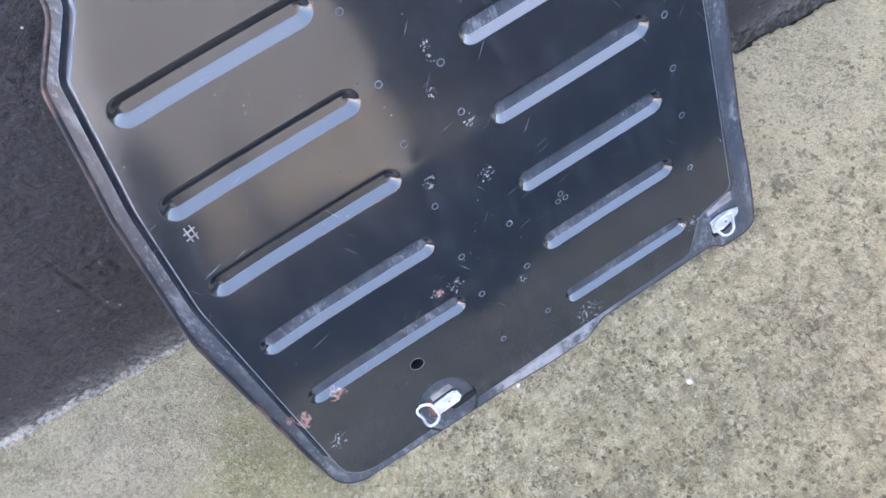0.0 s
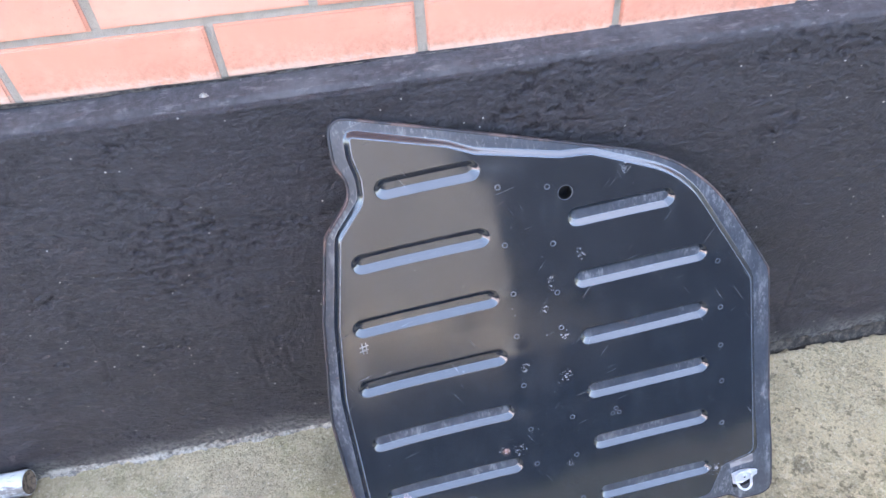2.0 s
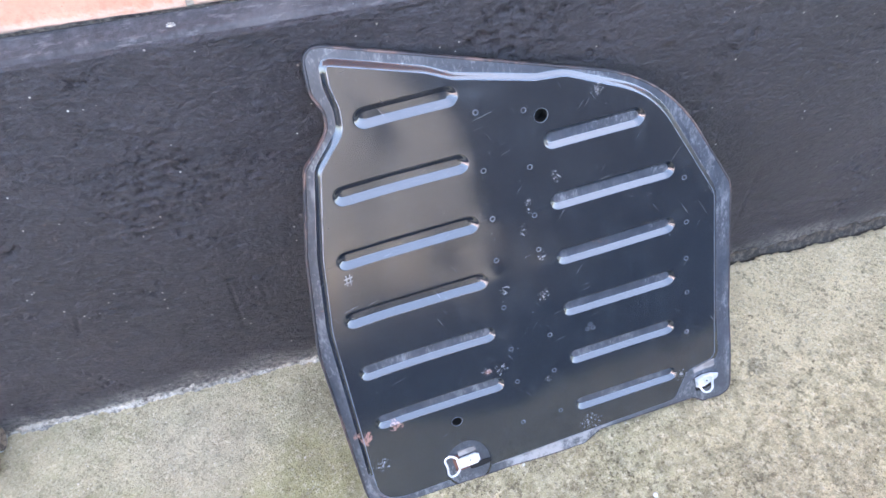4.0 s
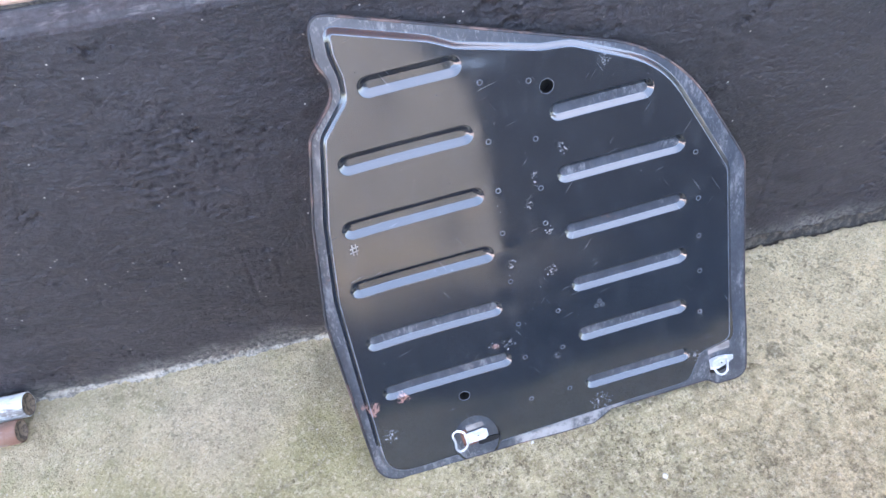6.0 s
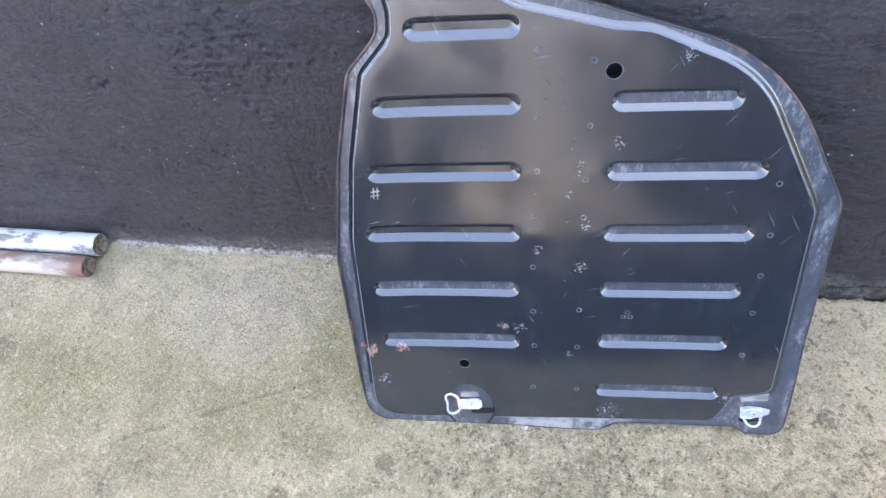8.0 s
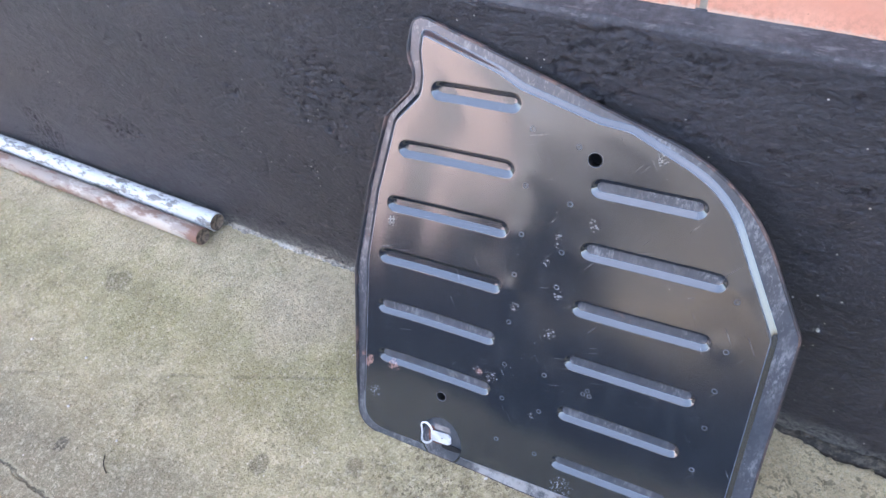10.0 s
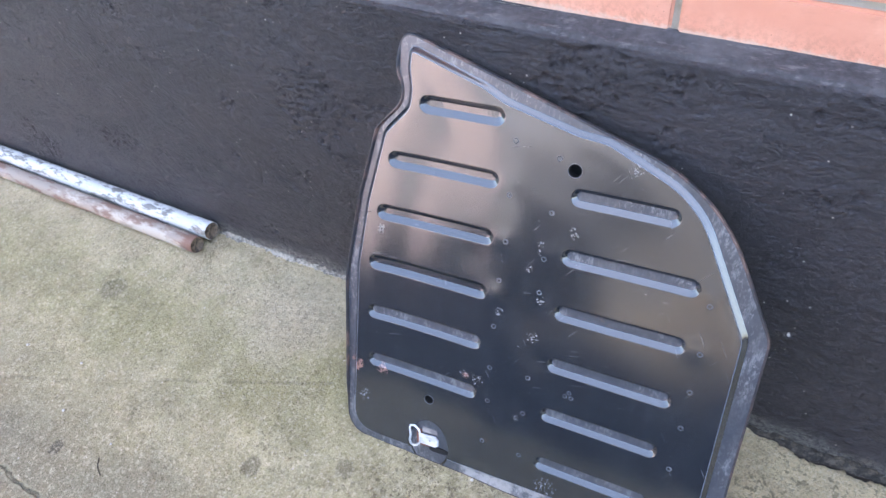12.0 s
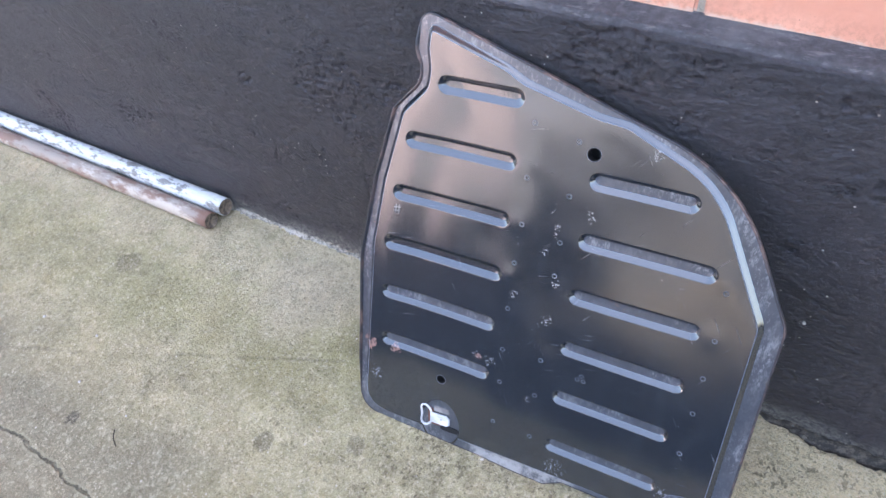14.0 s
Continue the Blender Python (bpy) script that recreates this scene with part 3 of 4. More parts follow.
px = spread(-7, 7, -1.5, 1.05, 0.0034, 1.0)
ps = [i / 235 for i in range(236)] + [1.03, 1.07, 1.13, 1.2, 1.3, 1.4, 1.5, 1.6, 1.7, 1.8, 1.9, 2.0]
v, f = grid(px, ps, plinth_at)
cut = (len(px) - 1) * 236
wall_plinth = raw_mesh("wall_plinth", v, f, [M_PLINTH, M_LEDGE], slots=[0 if i < cut else 1 for i in range(len(f))])
tagged(wall_plinth, "rough rendered plinth painted black with grey ledge", "wall", kind="structure")

# unseen core behind the wall, its height chosen to block the sun
bm = bmesh.new()
box(bm, -9, 9, 0.29, 0.60, -0.06, 6.6)
tagged(part("wall_core", bm, M_MORTAR), "unseen masonry core, raised to block the sun", "wall", kind="structure")


# the mortar strip along the foot of the wall
def foot_at(x, q):
    w = 0.019 + 0.010 * fbm(x * 8, 1.7, 0) + 0.010 * fbm(x * 40, 2.9, 0) + 0.006 * fbm(x * 130, 1.9, q)
    h = 0.013 + 0.007 * fbm(x * 7, 5.5, 0) + 0.008 * fbm(x * 38, 6.5, 0) + 0.004 * fbm(x * 120, 7.5, 0)
    a = q * math.pi / 2
    ease = 1.0 if x < 0.34 else 0.8
    y = -0.001 - w * (1 - math.sin(a)) * ease + 0.0034 * fbm(x * 90, q * 7, 1)
    low = 0.003 + 0.010 * min(1.0, max(0.0, (x - 0.28) / 0.06))
    z = -low + (low + h) * (1 - math.cos(a)) if q > 0 else -low - 0.002
    return (x, y, z)


fx = spread(-7, 7, -1.5, 1.05, 0.005, 1.0)
v, f = grid(fx, [0, 0.15, 0.3, 0.45, 0.6, 0.75, 0.9, 1.0], foot_at)
tagged(raw_mesh("wall_foot", v, f, M_FOOT), "rough grey mortar strip along the wall's foot", "trim", kind="structure")

# ---- the panel: a pressed steel cover leaning on the wall ----
PANEL = Matrix(((0.99782, -0.02787, 0.05984, 0.0), (0.06601, 0.42135, -0.90449, -0.3001), (0.0, 0.90647, 0.42228, -0.004), (0, 0, 0, 1)))
RIM, FOOT_RIM = -0.004, 0.0


def rounded(corners, step=0.005):
    """A closed outline from corners (u, v, radius), its corners filleted, evenly stepped."""
    pts = []
    n = len(corners)
    for i in range(n):
        a, b, c = (Vector(corners[(i + k) % n][:2]) for k in (-1, 0, 1))
        r = corners[i][2]
        d1, d2 = (a - b).normalized(), (c - b).normalized()
        half = d1.angle(d2) / 2
        t = min(r / math.tan(half), 0.49 * (a - b).length, 0.49 * (c - b).length)
        p1, p2 = b + d1 * t, b + d2 * t
        for k in range(13):
            s = k / 12
            pts.append(p1 * (1 - s) ** 2 + b * 2 * s * (1 - s) + p2 * s * s)
    out = []
    for i, p in enumerate(pts):
        q = pts[(i + 1) % len(pts)]
        m = max(1, round((q - p).length / step))
        out += [p.lerp(q, k / m) for k in range(m)]
    even = [out[0]]
    for p in out[1:]:
        if (p - even[-1]).length > step * 0.6 and (p - even[0]).length > step * 0.3:
            even.append(p)
    return np.array([(p.x, p.y) for p in even])


def loop_distance(p, loop):
    """Signed distance from points to a closed outline: negative inside."""
    a, b = loop, np.roll(loop, -1, 0)
    best = np.full(len(p), 9.0)
    inside = np.zeros(len(p), bool)
    for (ax, ay), (bx, by) in zip(a, b):
        ex, ey = bx - ax, by - ay
        t = np.clip(((p[:, 0] - ax) * ex + (p[:, 1] - ay) * ey) / (ex * ex + ey * ey + 1e-12), 0, 1)
        best = np.minimum(best, np.hypot(p[:, 0] - ax - t * ex, p[:, 1] - ay - t * ey))
        if ay != by:
            cross = (ay > p[:, 1]) != (by > p[:, 1])
            inside ^= cross & (p[:, 0] < ax + (p[:, 1] - ay) * ex / ey)
    return np.where(inside, -best, best)


def offset(loop, d):
    """The outline moved outwards by d."""
    t = np.roll(loop, -1, 0) - np.roll(loop, 1, 0)
    t /= np.linalg.norm(t, axis=1)[:, None] + 1e-12
    side = np.stack([t[:, 1], -t[:, 0]], 1)
    area = 0.5 * np.sum(loop[:, 0] * np.roll(loop[:, 1], -1) - loop[:, 1] * np.roll(loop[:, 0], -1))
    return loop + (d if area > 0 else -d) * side


OUTLINE = rounded([(-0.1055, 0.738, 0.036), (-0.1095, 0.680, 0.034), (-0.0985, 0.657, 0.036), (-0.1010, 0.634, 0.036), (-0.141, 0.592, 0.030), (-0.170, 0.478, 0.15), (-0.1945, 0.33, 0.2),
                   (-0.1925, 0.006, 0.050), (0.175, 0.005, 0.012), (0.207, 0.0245, 0.014), (0.379, 0.0245, 0.014), (0.397, 0.010, 0.014), (0.4500, 0.009, 0.034),
                   (0.4478, 0.408, 0.040), (0.3481, 0.5925, 0.288)])
TRAY = rounded([(-0.0835, 0.7105, 0.004), (-0.0855, 0.686, 0.03), (-0.0805, 0.658, 0.03), (-0.0830, 0.630, 0.03), (-0.122, 0.588, 0.025), (-0.150, 0.473, 0.1), (-0.167, 0.36, 0.15),
                (-0.175, 0.026, 0.045), (0.345, 0.035, 0.024), (0.368, 0.088, 0.020), (0.419, 0.099, 0.016), (0.4165, 0.404, 0.035), (0.326, 0.5745, 0.15),
                (0.205, 0.628, 0.05), (0.165, 0.632, 0.05), (0.060, 0.659, 0.03), (0.028, 0.675, 0.03)])
RIBS = [(-0.068, 0.063, 0.6400), (-0.1165, 0.0625, 0.5500), (-0.1345, 0.0615, 0.4615), (-0.1475, 0.0600, 0.3715), (-0.149, 0.0575, 0.2800), (-0.147, 0.0575, 0.1850),
        (0.1665, 0.3115, 0.5490), (0.1655, 0.353, 0.4600), (0.1655, 0.352, 0.3715), (0.166, 0.350, 0.2810), (0.167, 0.3465, 0.1895), (0.168, 0.349, 0.0930)]
HOLES = [(0.167, 0.585, 0.0094), (-0.027, 0.139, 0.0085)]
PAD = (-0.023, 0.044, 0.052)
PAD_SQUEEZE = 1.3


RIB_DENTS = [(0.0750, -1, 0.6400), (0.0750, 1, 0.5500), (0.0740, 1, 0.4615), (0.0720, 1.5, 0.3715), (0.0690, -1, 0.2800), (0.0700, -1, 0.1850),
             (0.3650, 1, 0.4600), (0.1540, 1, 0.4600), (0.1540, 1, 0.3715), (0.3640, 1, 0.3715), (0.1540, -1, 0.2810)]


RIB_SHIFT = 0.0011


def rib_shape(i):
    """Half width at the mouth and at the floor, and the depth."""
    return (0.0131, 0.0048, 0.0062) if i < 4 else (0.0130, 0.0064, 0.0062)


def ease(x):
    x = np.clip(x, 0, 1)
    return x * x * (3 - 2 * x)


def rim_at(p):
    """The flange's height: set back behind the sheet, level with it at the foot's right half alone."""
    back = np.maximum(ease((p[:, 1] - 0.08) / 0.12), ease((0.13 - p[:, 0]) / 0.10))
    return RIM * back - 0.002 * ease((p[:, 0] - 0.20) / 0.19) * back


def sheet_edge(p):
    """How far the sheet's border stands forward: most on the left."""
    return 0.001 + 0.0025 * ease((0.20 - p[:, 0]) / 0.30)


def lip_at(p):
    """The flange's outer edge is turned forward along the left side alone."""
    return 0.0055 * ease((-0.085 - p[:, 0]) / 0.03) * ease((p[:, 1] - 0.05) / 0.08) * ease((0.72 - p[:, 1]) / 0.03)


def pad_depth(p):
    """How far each point lies inside the latch's recessed seat."""
    return PAD[2] - np.hypot((p[:, 0] - PAD[0]) * PAD_SQUEEZE, p[:, 1] - PAD[1])


def panel_height(p):
    """How far each point of the sheet stands out of its plane."""
    u, v = p[:, 0], p[:, 1]
    dt = loop_distance(p, TRAY)
    dp = pad_depth(p)
    s = np.clip(dt / 0.0075, 0, 1)
    s = 0.6 * s + 0.4 * s * s * (3 - 2 * s)
    pad = np.clip(dp / 0.0045, 0, 1)
    inside = ease(-dt / 0.03)
    w = sheet_edge(p) * (1 - ease(-dt / 0.09)) * (1 - s) + rim_at(p) * s
    w += (RIM - w) * pad
    for i, (a, b, c) in enumerate(RIBS):
        out, flat, deep = rib_shape(i)
        cu = np.clip(u, a + out, b - out)
        mouth = out - np.hypot(u - cu, v - c)
        floor_ = np.hypot(u - cu, v - c - RIB_SHIFT) - flat
        w -= deep * np.where(mouth > 0, mouth / np.maximum(mouth + np.maximum(floor_, 0), 1e-6), 0)
    # the unribbed middle bulges forward, the bays between the ribs are slightly drummed
    w += 0.0017 * inside * np.exp(-((u - 0.085) / 0.055) ** 2)
    w += inside * (0.0004 * np.sin(u * 17 + 1.1) * np.sin(v * 13 + 0.4) + 0.0003 * np.sin(u * 27 + v * 21))
    for cu, cv, r, h in ((0.03, 0.425, 0.030, -0.0008), (0.078, 0.365, 0.028, 0.0006), (0.085, 0.12, 0.045, 0.0007), (0.112, 0.20, 0.022, -0.0006), (0.09, 0.20, 0.03, -0.0004)):
        w += h * np.exp(-((u - cu) ** 2 + (v - cv) ** 2) / (r * r))
    for cu, h, cv in RIB_DENTS:
        w += 0.0006 * h * np.exp(-((u - cu) ** 2 + (v - cv) ** 2) / 0.016 ** 2)
    return w


def ring(cu, cv, r, n=24):
    return np.array([(cu + r * math.cos(2 * math.pi * k / n), cv + r * math.sin(2 * math.pi * k / n)) for k in range(n)])


def capsule(a, b, c, r, n=13):
    pts = [(b - 0 + r * math.cos(t), c + r * math.sin(t)) for t in np.linspace(-math.pi / 2, math.pi / 2, n)]
    m = max(2, int((b - a) / 0.006))
    pts += [(b + (a - b) * k / m, c + r) for k in range(1, m)]
    pts += [(a - r * math.cos(t), c + r * math.sin(-t + 0)) for t in np.linspace(-math.pi / 2, math.pi / 2, n)]
    pts += [(a + (b - a) * k / m, c - r) for k in range(1, m)]
    return np.array(pts)


def panel_sheet(parent):
    from mathutils.geometry import delaunay_2d_cdt
    loops = [OUTLINE] + [ring(*h) for h in HOLES]
    pts, edges = [], []
    for loop in loops:
        n0 = len(pts)
        pts += [tuple(q) for q in loop]
        edges += [(n0 + k, n0 + (k + 1) % len(loop)) for k in range(len(loop))]
    extra = [TRAY, offset(TRAY, 0.0006), offset(TRAY, 0.0038), offset(TRAY, 0.0070), offset(TRAY, 0.0075), offset(TRAY, 0.0083), offset(TRAY, -0.0010), offset(OUTLINE, -0.0035)]
    extra += [np.array([PAD[0], PAD[1]]) + ring(0, 0, PAD[2] - d, 90) * np.array([1 / PAD_SQUEEZE, 1]) for d in (-0.0010, 0, 0.0024, 0.0045, 0.0055)]
    for i, (a, b, c) in enumerate(RIBS):
        out, flat, _ = rib_shape(i)
        extra += [capsule(a + out, b - out, c + RIB_SHIFT * min(1.0, max(0.0, s)), out - (out - flat) * s) for s in (-0.15, -0.03, 0.04, 0.35, 0.65, 0.96, 1.04)]
    def free(q):
        ok = loop_distance(q, OUTLINE) < -0.0018
        for h in HOLES:
            ok &= np.hypot(q[:, 0] - h[0], q[:, 1] - h[1]) > h[2] + 0.002
        return ok

    for loop in extra:
        ok = free(loop)
        at = np.cumsum(ok) - 1 + len(pts)
        edges += [(int(at[k]), int(at[(k + 1) % len(loop)])) for k in range(len(loop)) if ok[k] and ok[(k + 1) % len(loop)]]
        pts += [tuple(q) for q in loop[ok]]
    g = np.stack(np.meshgrid(np.arange(-0.20, 0.45, 0.008), np.arange(0.0, 0.75, 0.008)), -1).reshape(-1, 2)
    g = g + np.random.uniform(-0.001, 0.001, g.shape)
    dt = loop_distance(g, TRAY)
    busy = ((dt > -0.0045) & (dt < 0.0135)) | (np.abs(pad_depth(g) - 0.0025) < 0.0065)
    busy |= loop_distance(g, OUTLINE) > -0.006
    for i, (a, b, c) in enumerate(RIBS):
        out, flat, _ = rib_shape(i)
        busy |= np.hypot(g[:, 0] - np.clip(g[:, 0], a + out, b - out), g[:, 1] - c) < out + 0.0045
    pts += [tuple(q) for q in g[free(g) & ~busy]]
    vs, _, fs, _, _, _ = delaunay_2d_cdt([Vector(q) for q in pts], edges, [], 0, 1e-5)
    flat = np.array([(q.x, q.y) for q in vs])
    mid = np.array([flat[list(t)].mean(0) for t in fs])
    ok = loop_distance(mid, OUTLINE) < 0
    for h in HOLES:
        ok &= loop_distance(mid, ring(*h)) > 0
    fs = [tuple(t) for t, o in zip(fs, ok) if o]
    mid = mid[ok]
    w = panel_height(flat)
    dt = loop_distance(mid, TRAY)
    verts = [(float(a), float(b), float(c)) for (a, b), c in zip(flat, w)]
    pad = pad_depth(mid)
    # slot 2 paints the sky highlight of the sheet's bent border
    slots = [1 if r > 0.0045 else 0 if 0 < r else 2 if -0.0010 < q < 0 else 1 if q > (0.0073 if p[1] > 0.09 else 0.0) else 0 for q, p, r in zip(dt, mid, pad)]
    # the floors of the lower and right ribs are rubbed grey
    for i, (a, b, c) in enumerate(RIBS):
        out, flat, _ = rib_shape(i)
        if i >= 4:
            on = np.hypot(mid[:, 0] - np.clip(mid[:, 0], a + out, b - out), mid[:, 1] - c - RIB_SHIFT) < flat
            slots = [1 if q else n for n, q in zip(slots, on)]
    n = len(verts)
    verts += [(a, b, c - 0.0012) for a, b, c in verts]
    faces = fs + [tuple(n + i for i in reversed(t)) for t in fs]
    slots += [0] * len(fs)
    used = set()
    for t in fs:
        used |= set(zip(t, t[1:] + t[:1]))
    for i, j in [e for e in used if (e[1], e[0]) not in used]:
        m = len(verts)
        verts += [verts[j], verts[i], verts[n + i], verts[n + j]]
        faces.append((m, m + 1, m + 2, m + 3))
        slots.append(1)
    sheet = raw_mesh("sheet", verts, faces, [M_SHEET, M_FLANGE, M_EDGE], parent, True, slots)
    crisp = np.zeros(len(faces), bool)
    for i, (a, b, c) in enumerate(RIBS):
        out = rib_shape(i)[0]
        straight = (mid[:, 0] > a + out) & (mid[:, 0] < b - out) & (np.abs(mid[:, 1] - c) < out * 0.99)
        crisp[:len(mid)] |= straight
    sheet.data.polygons.foreach_set("use_smooth", [not q for q in crisp])
    # the rim's edge, folded back round the whole outline
    rim, lip = rim_at(OUTLINE), lip_at(OUTLINE)
    rings = [(offset(OUTLINE, -0.0026), rim - 0.0004), (offset(OUTLINE, -0.0012), rim + 0.0003 + lip), (offset(OUTLINE, 0.0002), rim + 0.0004 + lip), (offset(OUTLINE, 0.0012), rim - 0.0006 + lip),
             (offset(OUTLINE, 0.0016), rim - 0.003), (offset(OUTLINE, 0.0016), rim - 0.0060), (offset(OUTLINE, 0.0004), rim - 0.0060), (offset(OUTLINE, 0.0002), rim - 0.003)]
    m = len(OUTLINE)
    hv = [(float(a), float(b), float(w)) for loop, ws in rings for (a, b), w in zip(loop, ws)]
    hf = [(k * m + i, k * m + (i + 1) % m, (k + 1) * m + (i + 1) % m, (k + 1) * m + i) for k in range(len(rings) - 1) for i in range(m)]
    hem = raw_mesh("hem", hv, hf, M_HEM, parent)
    tagged(hem, "folded rim edge, paint rubbed to brown rust")
    return sheet


def hem_mat():
    m, nt, p = nodes_of("rubbed_rim_edge")
    k = Net(nt)
    col = k.mix(k.ramp(k.noise(30, 6, 0.7), 0.42, 0.62), rgb(38, 38, 42), rgb(106, 84, 76))
    col = k.mix(k.ramp(k.noise(7, 3, 0.6), 0.4, 0.6), col, rgb(44, 44, 48))
    k.put(col, p.inputs["Base Color"])
    p.inputs["Roughness"].default_value = 0.5
    return m


M_HEM = hem_mat()
# lighter colour for the bright glint along the sheet's bend
M_EDGE = metal_mat("bend_highlight", rgb(112, 118, 128), rgb(60, 64, 74), 0.35, 0.3, 60, 0.5, 0.7)
cover_panel = new("steel_cover_panel")
cover_panel.matrix_world = PANEL
tagged(cover_panel, "black pressed steel cover panel with slanted ribs leaning on wall", "metal panel")
panel_sheet(cover_panel)


# small ringed weld marks pressed into the sheet
def weld_mark(cu, cv, r, thick=0.0012):
    bm = bmesh.new()
    w = float(panel_height(np.array([(cu, cv)]))[0])
    prof = [(r + thick, -0.0003), (r + thick / 3, thick / 2), (r - thick / 3, thick / 2), (r - thick, -0.0003)]
    rows = [[bm.verts.new((cu + q * math.cos(k * math.pi / 7), cv + q * math.sin(k * math.pi / 7), w + h)) for k in range(14)] for q, h in prof]
    for a, b in zip(rows, rows[1:]):
        for k in range(14):
            bm.faces.new((a[k], a[(k + 1) % 14], b[(k + 1) % 14], b[k]))
    return smooth(part("weld_mark", bm, M_FLANGE, cover_panel))


for cu, cv in ((0.0815, 0.6117), (0.1442, 0.5980), (0.0797, 0.5331), (0.1430, 0.5200), (0.0812, 0.4619), (0.1406, 0.4491), (0.0770, 0.3974), (0.1402, 0.3948), (0.0763, 0.3181),
               (0.1399, 0.2455), (0.0767, 0.2426), (0.1392, 0.1774), (0.0782, 0.1788), (0.0763, 0.0971), (0.1413, 0.0938), (0.0812, 0.6706), (0.1434, 0.6521),
               (0.3679, 0.4410), (0.3706, 0.3680), (0.3697, 0.3056), (0.3697, 0.2443), (0.3679, 0.1693)):
    weld_mark(cu, cv, 0.0033, 0.0009)
for cu, cv in ((0.2062, 0.2416), (0.2005, 0.2339), (0.2102, 0.2334)):
    weld_mark(cu, cv, 0.0030, 0.0007)
for cu, cv, r in HOLES:
    ring_ob = weld_mark(cu, cv, r + 0.0002, 0.0006)
    ring_ob.name = "hole_rim"
    # unseen near-black cup added behind the hole so that it reads as shaded
    bm = bmesh.new()
    back = float(panel_height(np.array([(cu, cv)]))[0]) - 0.0013
    rows = [[bm.verts.new((cu + q * math.cos(k * math.pi / 10), cv + q * math.sin(k * math.pi / 10), back - h)) for k in range(20)] for q, h in ((r + 0.0016, 0.0), (r + 0.0016, 0.020), (r * 0.6, 0.021))]
    for low_, high in zip(rows, rows[1:]):
        for k in range(20):
            bm.faces.new((low_[k], low_[(k + 1) % 20], high[(k + 1) % 20], high[k]))
    bm.faces.new(rows[-1])
    part("hole_blackout", bm, M_DARK, cover_panel)
bm = bmesh.new()
for a, b, c, d in ((-0.133, 0.429, -0.121, 0.431), (-0.132, 0.435, -0.120, 0.437), (-0.129, 0.425, -0.128, 0.441), (-0.124, 0.425, -0.123, 0.441)):
    p, q = Vector((a, b, 0.0002)), Vector((c, d, 0.0002))
    side = (q - p).cross(Vector((0, 0, 1))).normalized() * 0.0007
    lift = Vector((0, 0, 0.0004 + float(panel_height(np.array([(a, b)]))[0])))
    quad = [bm.verts.new(w + lift) for w in (p - side, p + side, q + side, q - side)]
    low_ = [bm.verts.new(w.co - Vector((0, 0, 0.0006))) for w in quad]
    bm.faces.new(quad)
    for k in range(4):
        bm.faces.new((quad[k], low_[k], low_[(k + 1) % 4], quad[(k + 1) % 4]))
part("chalk_mark", bm, M_STICKER, cover_panel, "small pale crossed scratch mark")


# ---- the two toggle latches ----
def wire(name, pts, r, material, parent, closed=True):
    cu = bpy.data.curves.new(name, "CURVE")
    cu.dimensions, cu.bevel_depth, cu.bevel_resolution, cu.resolution_u = "3D", r, 3, 6
    sp = cu.splines.new("BEZIER")
    sp.bezier_points.add(len(pts) - 1)
    for b, q in zip(sp.bezier_points, pts):
        b.co = q
        b.handle_left_type = b.handle_right_type = "AUTO"
    sp.use_cyclic_u = closed
    tmp = bpy.data.objects.new(name, cu)
    me = bpy.data.meshes.new_from_object(tmp)
    bpy.data.objects.remove(tmp)
    me.materials.append(material)
    ob = new(name, me)
    ob.parent = parent
    return smooth(ob)


def plate(name, outline, w0, w1, material, parent, label="", bevel=0.0012):
    bm = bmesh.new()
    f0 = bm.faces.new([bm.verts.new((a, b, w0)) for a, b in outline])
    top = bmesh.ops.extrude_face_region(bm, geom=[f0])["geom"]
    vs = [g for g in top if isinstance(g, bmesh.types.BMVert)]
    for q in vs:
        q.co.z = w1
    es = [e for e in bm.edges if all(x in vs for x in e.verts)]
    bmesh.ops.bevel(bm, geom=es, offset=bevel, segments=2, affect="EDGES")
    return part(name, bm, material, parent, label)


def stud(cu, cv, w, r, h, parent, material):
    bm = bmesh.new()
    bmesh.ops.create_uvsphere(bm, u_segments=14, v_segments=8, radius=r)
    for q in bm.verts:
        q.co = (cu + q.co.x, cv + q.co.y, w + q.co.z * h / r)
    return smooth(part("rivet", bm, material, parent))


# no opening is cut: a near-black plate stands for the slot's inner shade
def slot_disc(parent, cu, cv, lu, lv, turn, w):
    pts = []
    for k in range(20):
        t = 2 * math.pi * k / 20
        a = math.copysign(abs(math.cos(t)) ** 0.6, math.cos(t)) * lu
        b = math.copysign(abs(math.sin(t)) ** 0.6, math.sin(t)) * lv
        pts.append((cu + a * math.cos(turn) - b * math.sin(turn), cv + a * math.sin(turn) + b * math.cos(turn)))
    return plate("slot", pts, w - 0.001, w + 0.0019, M_DARK, parent, "dark plate standing for the shaded slot beneath the latch", 0.0002)


def turned(pts, cu, cv, deg):
    c, s = math.cos(radians(deg)), math.sin(radians(deg))
    return [(cu + a * c - b * s, cv + a * s + b * c) for a, b in pts]


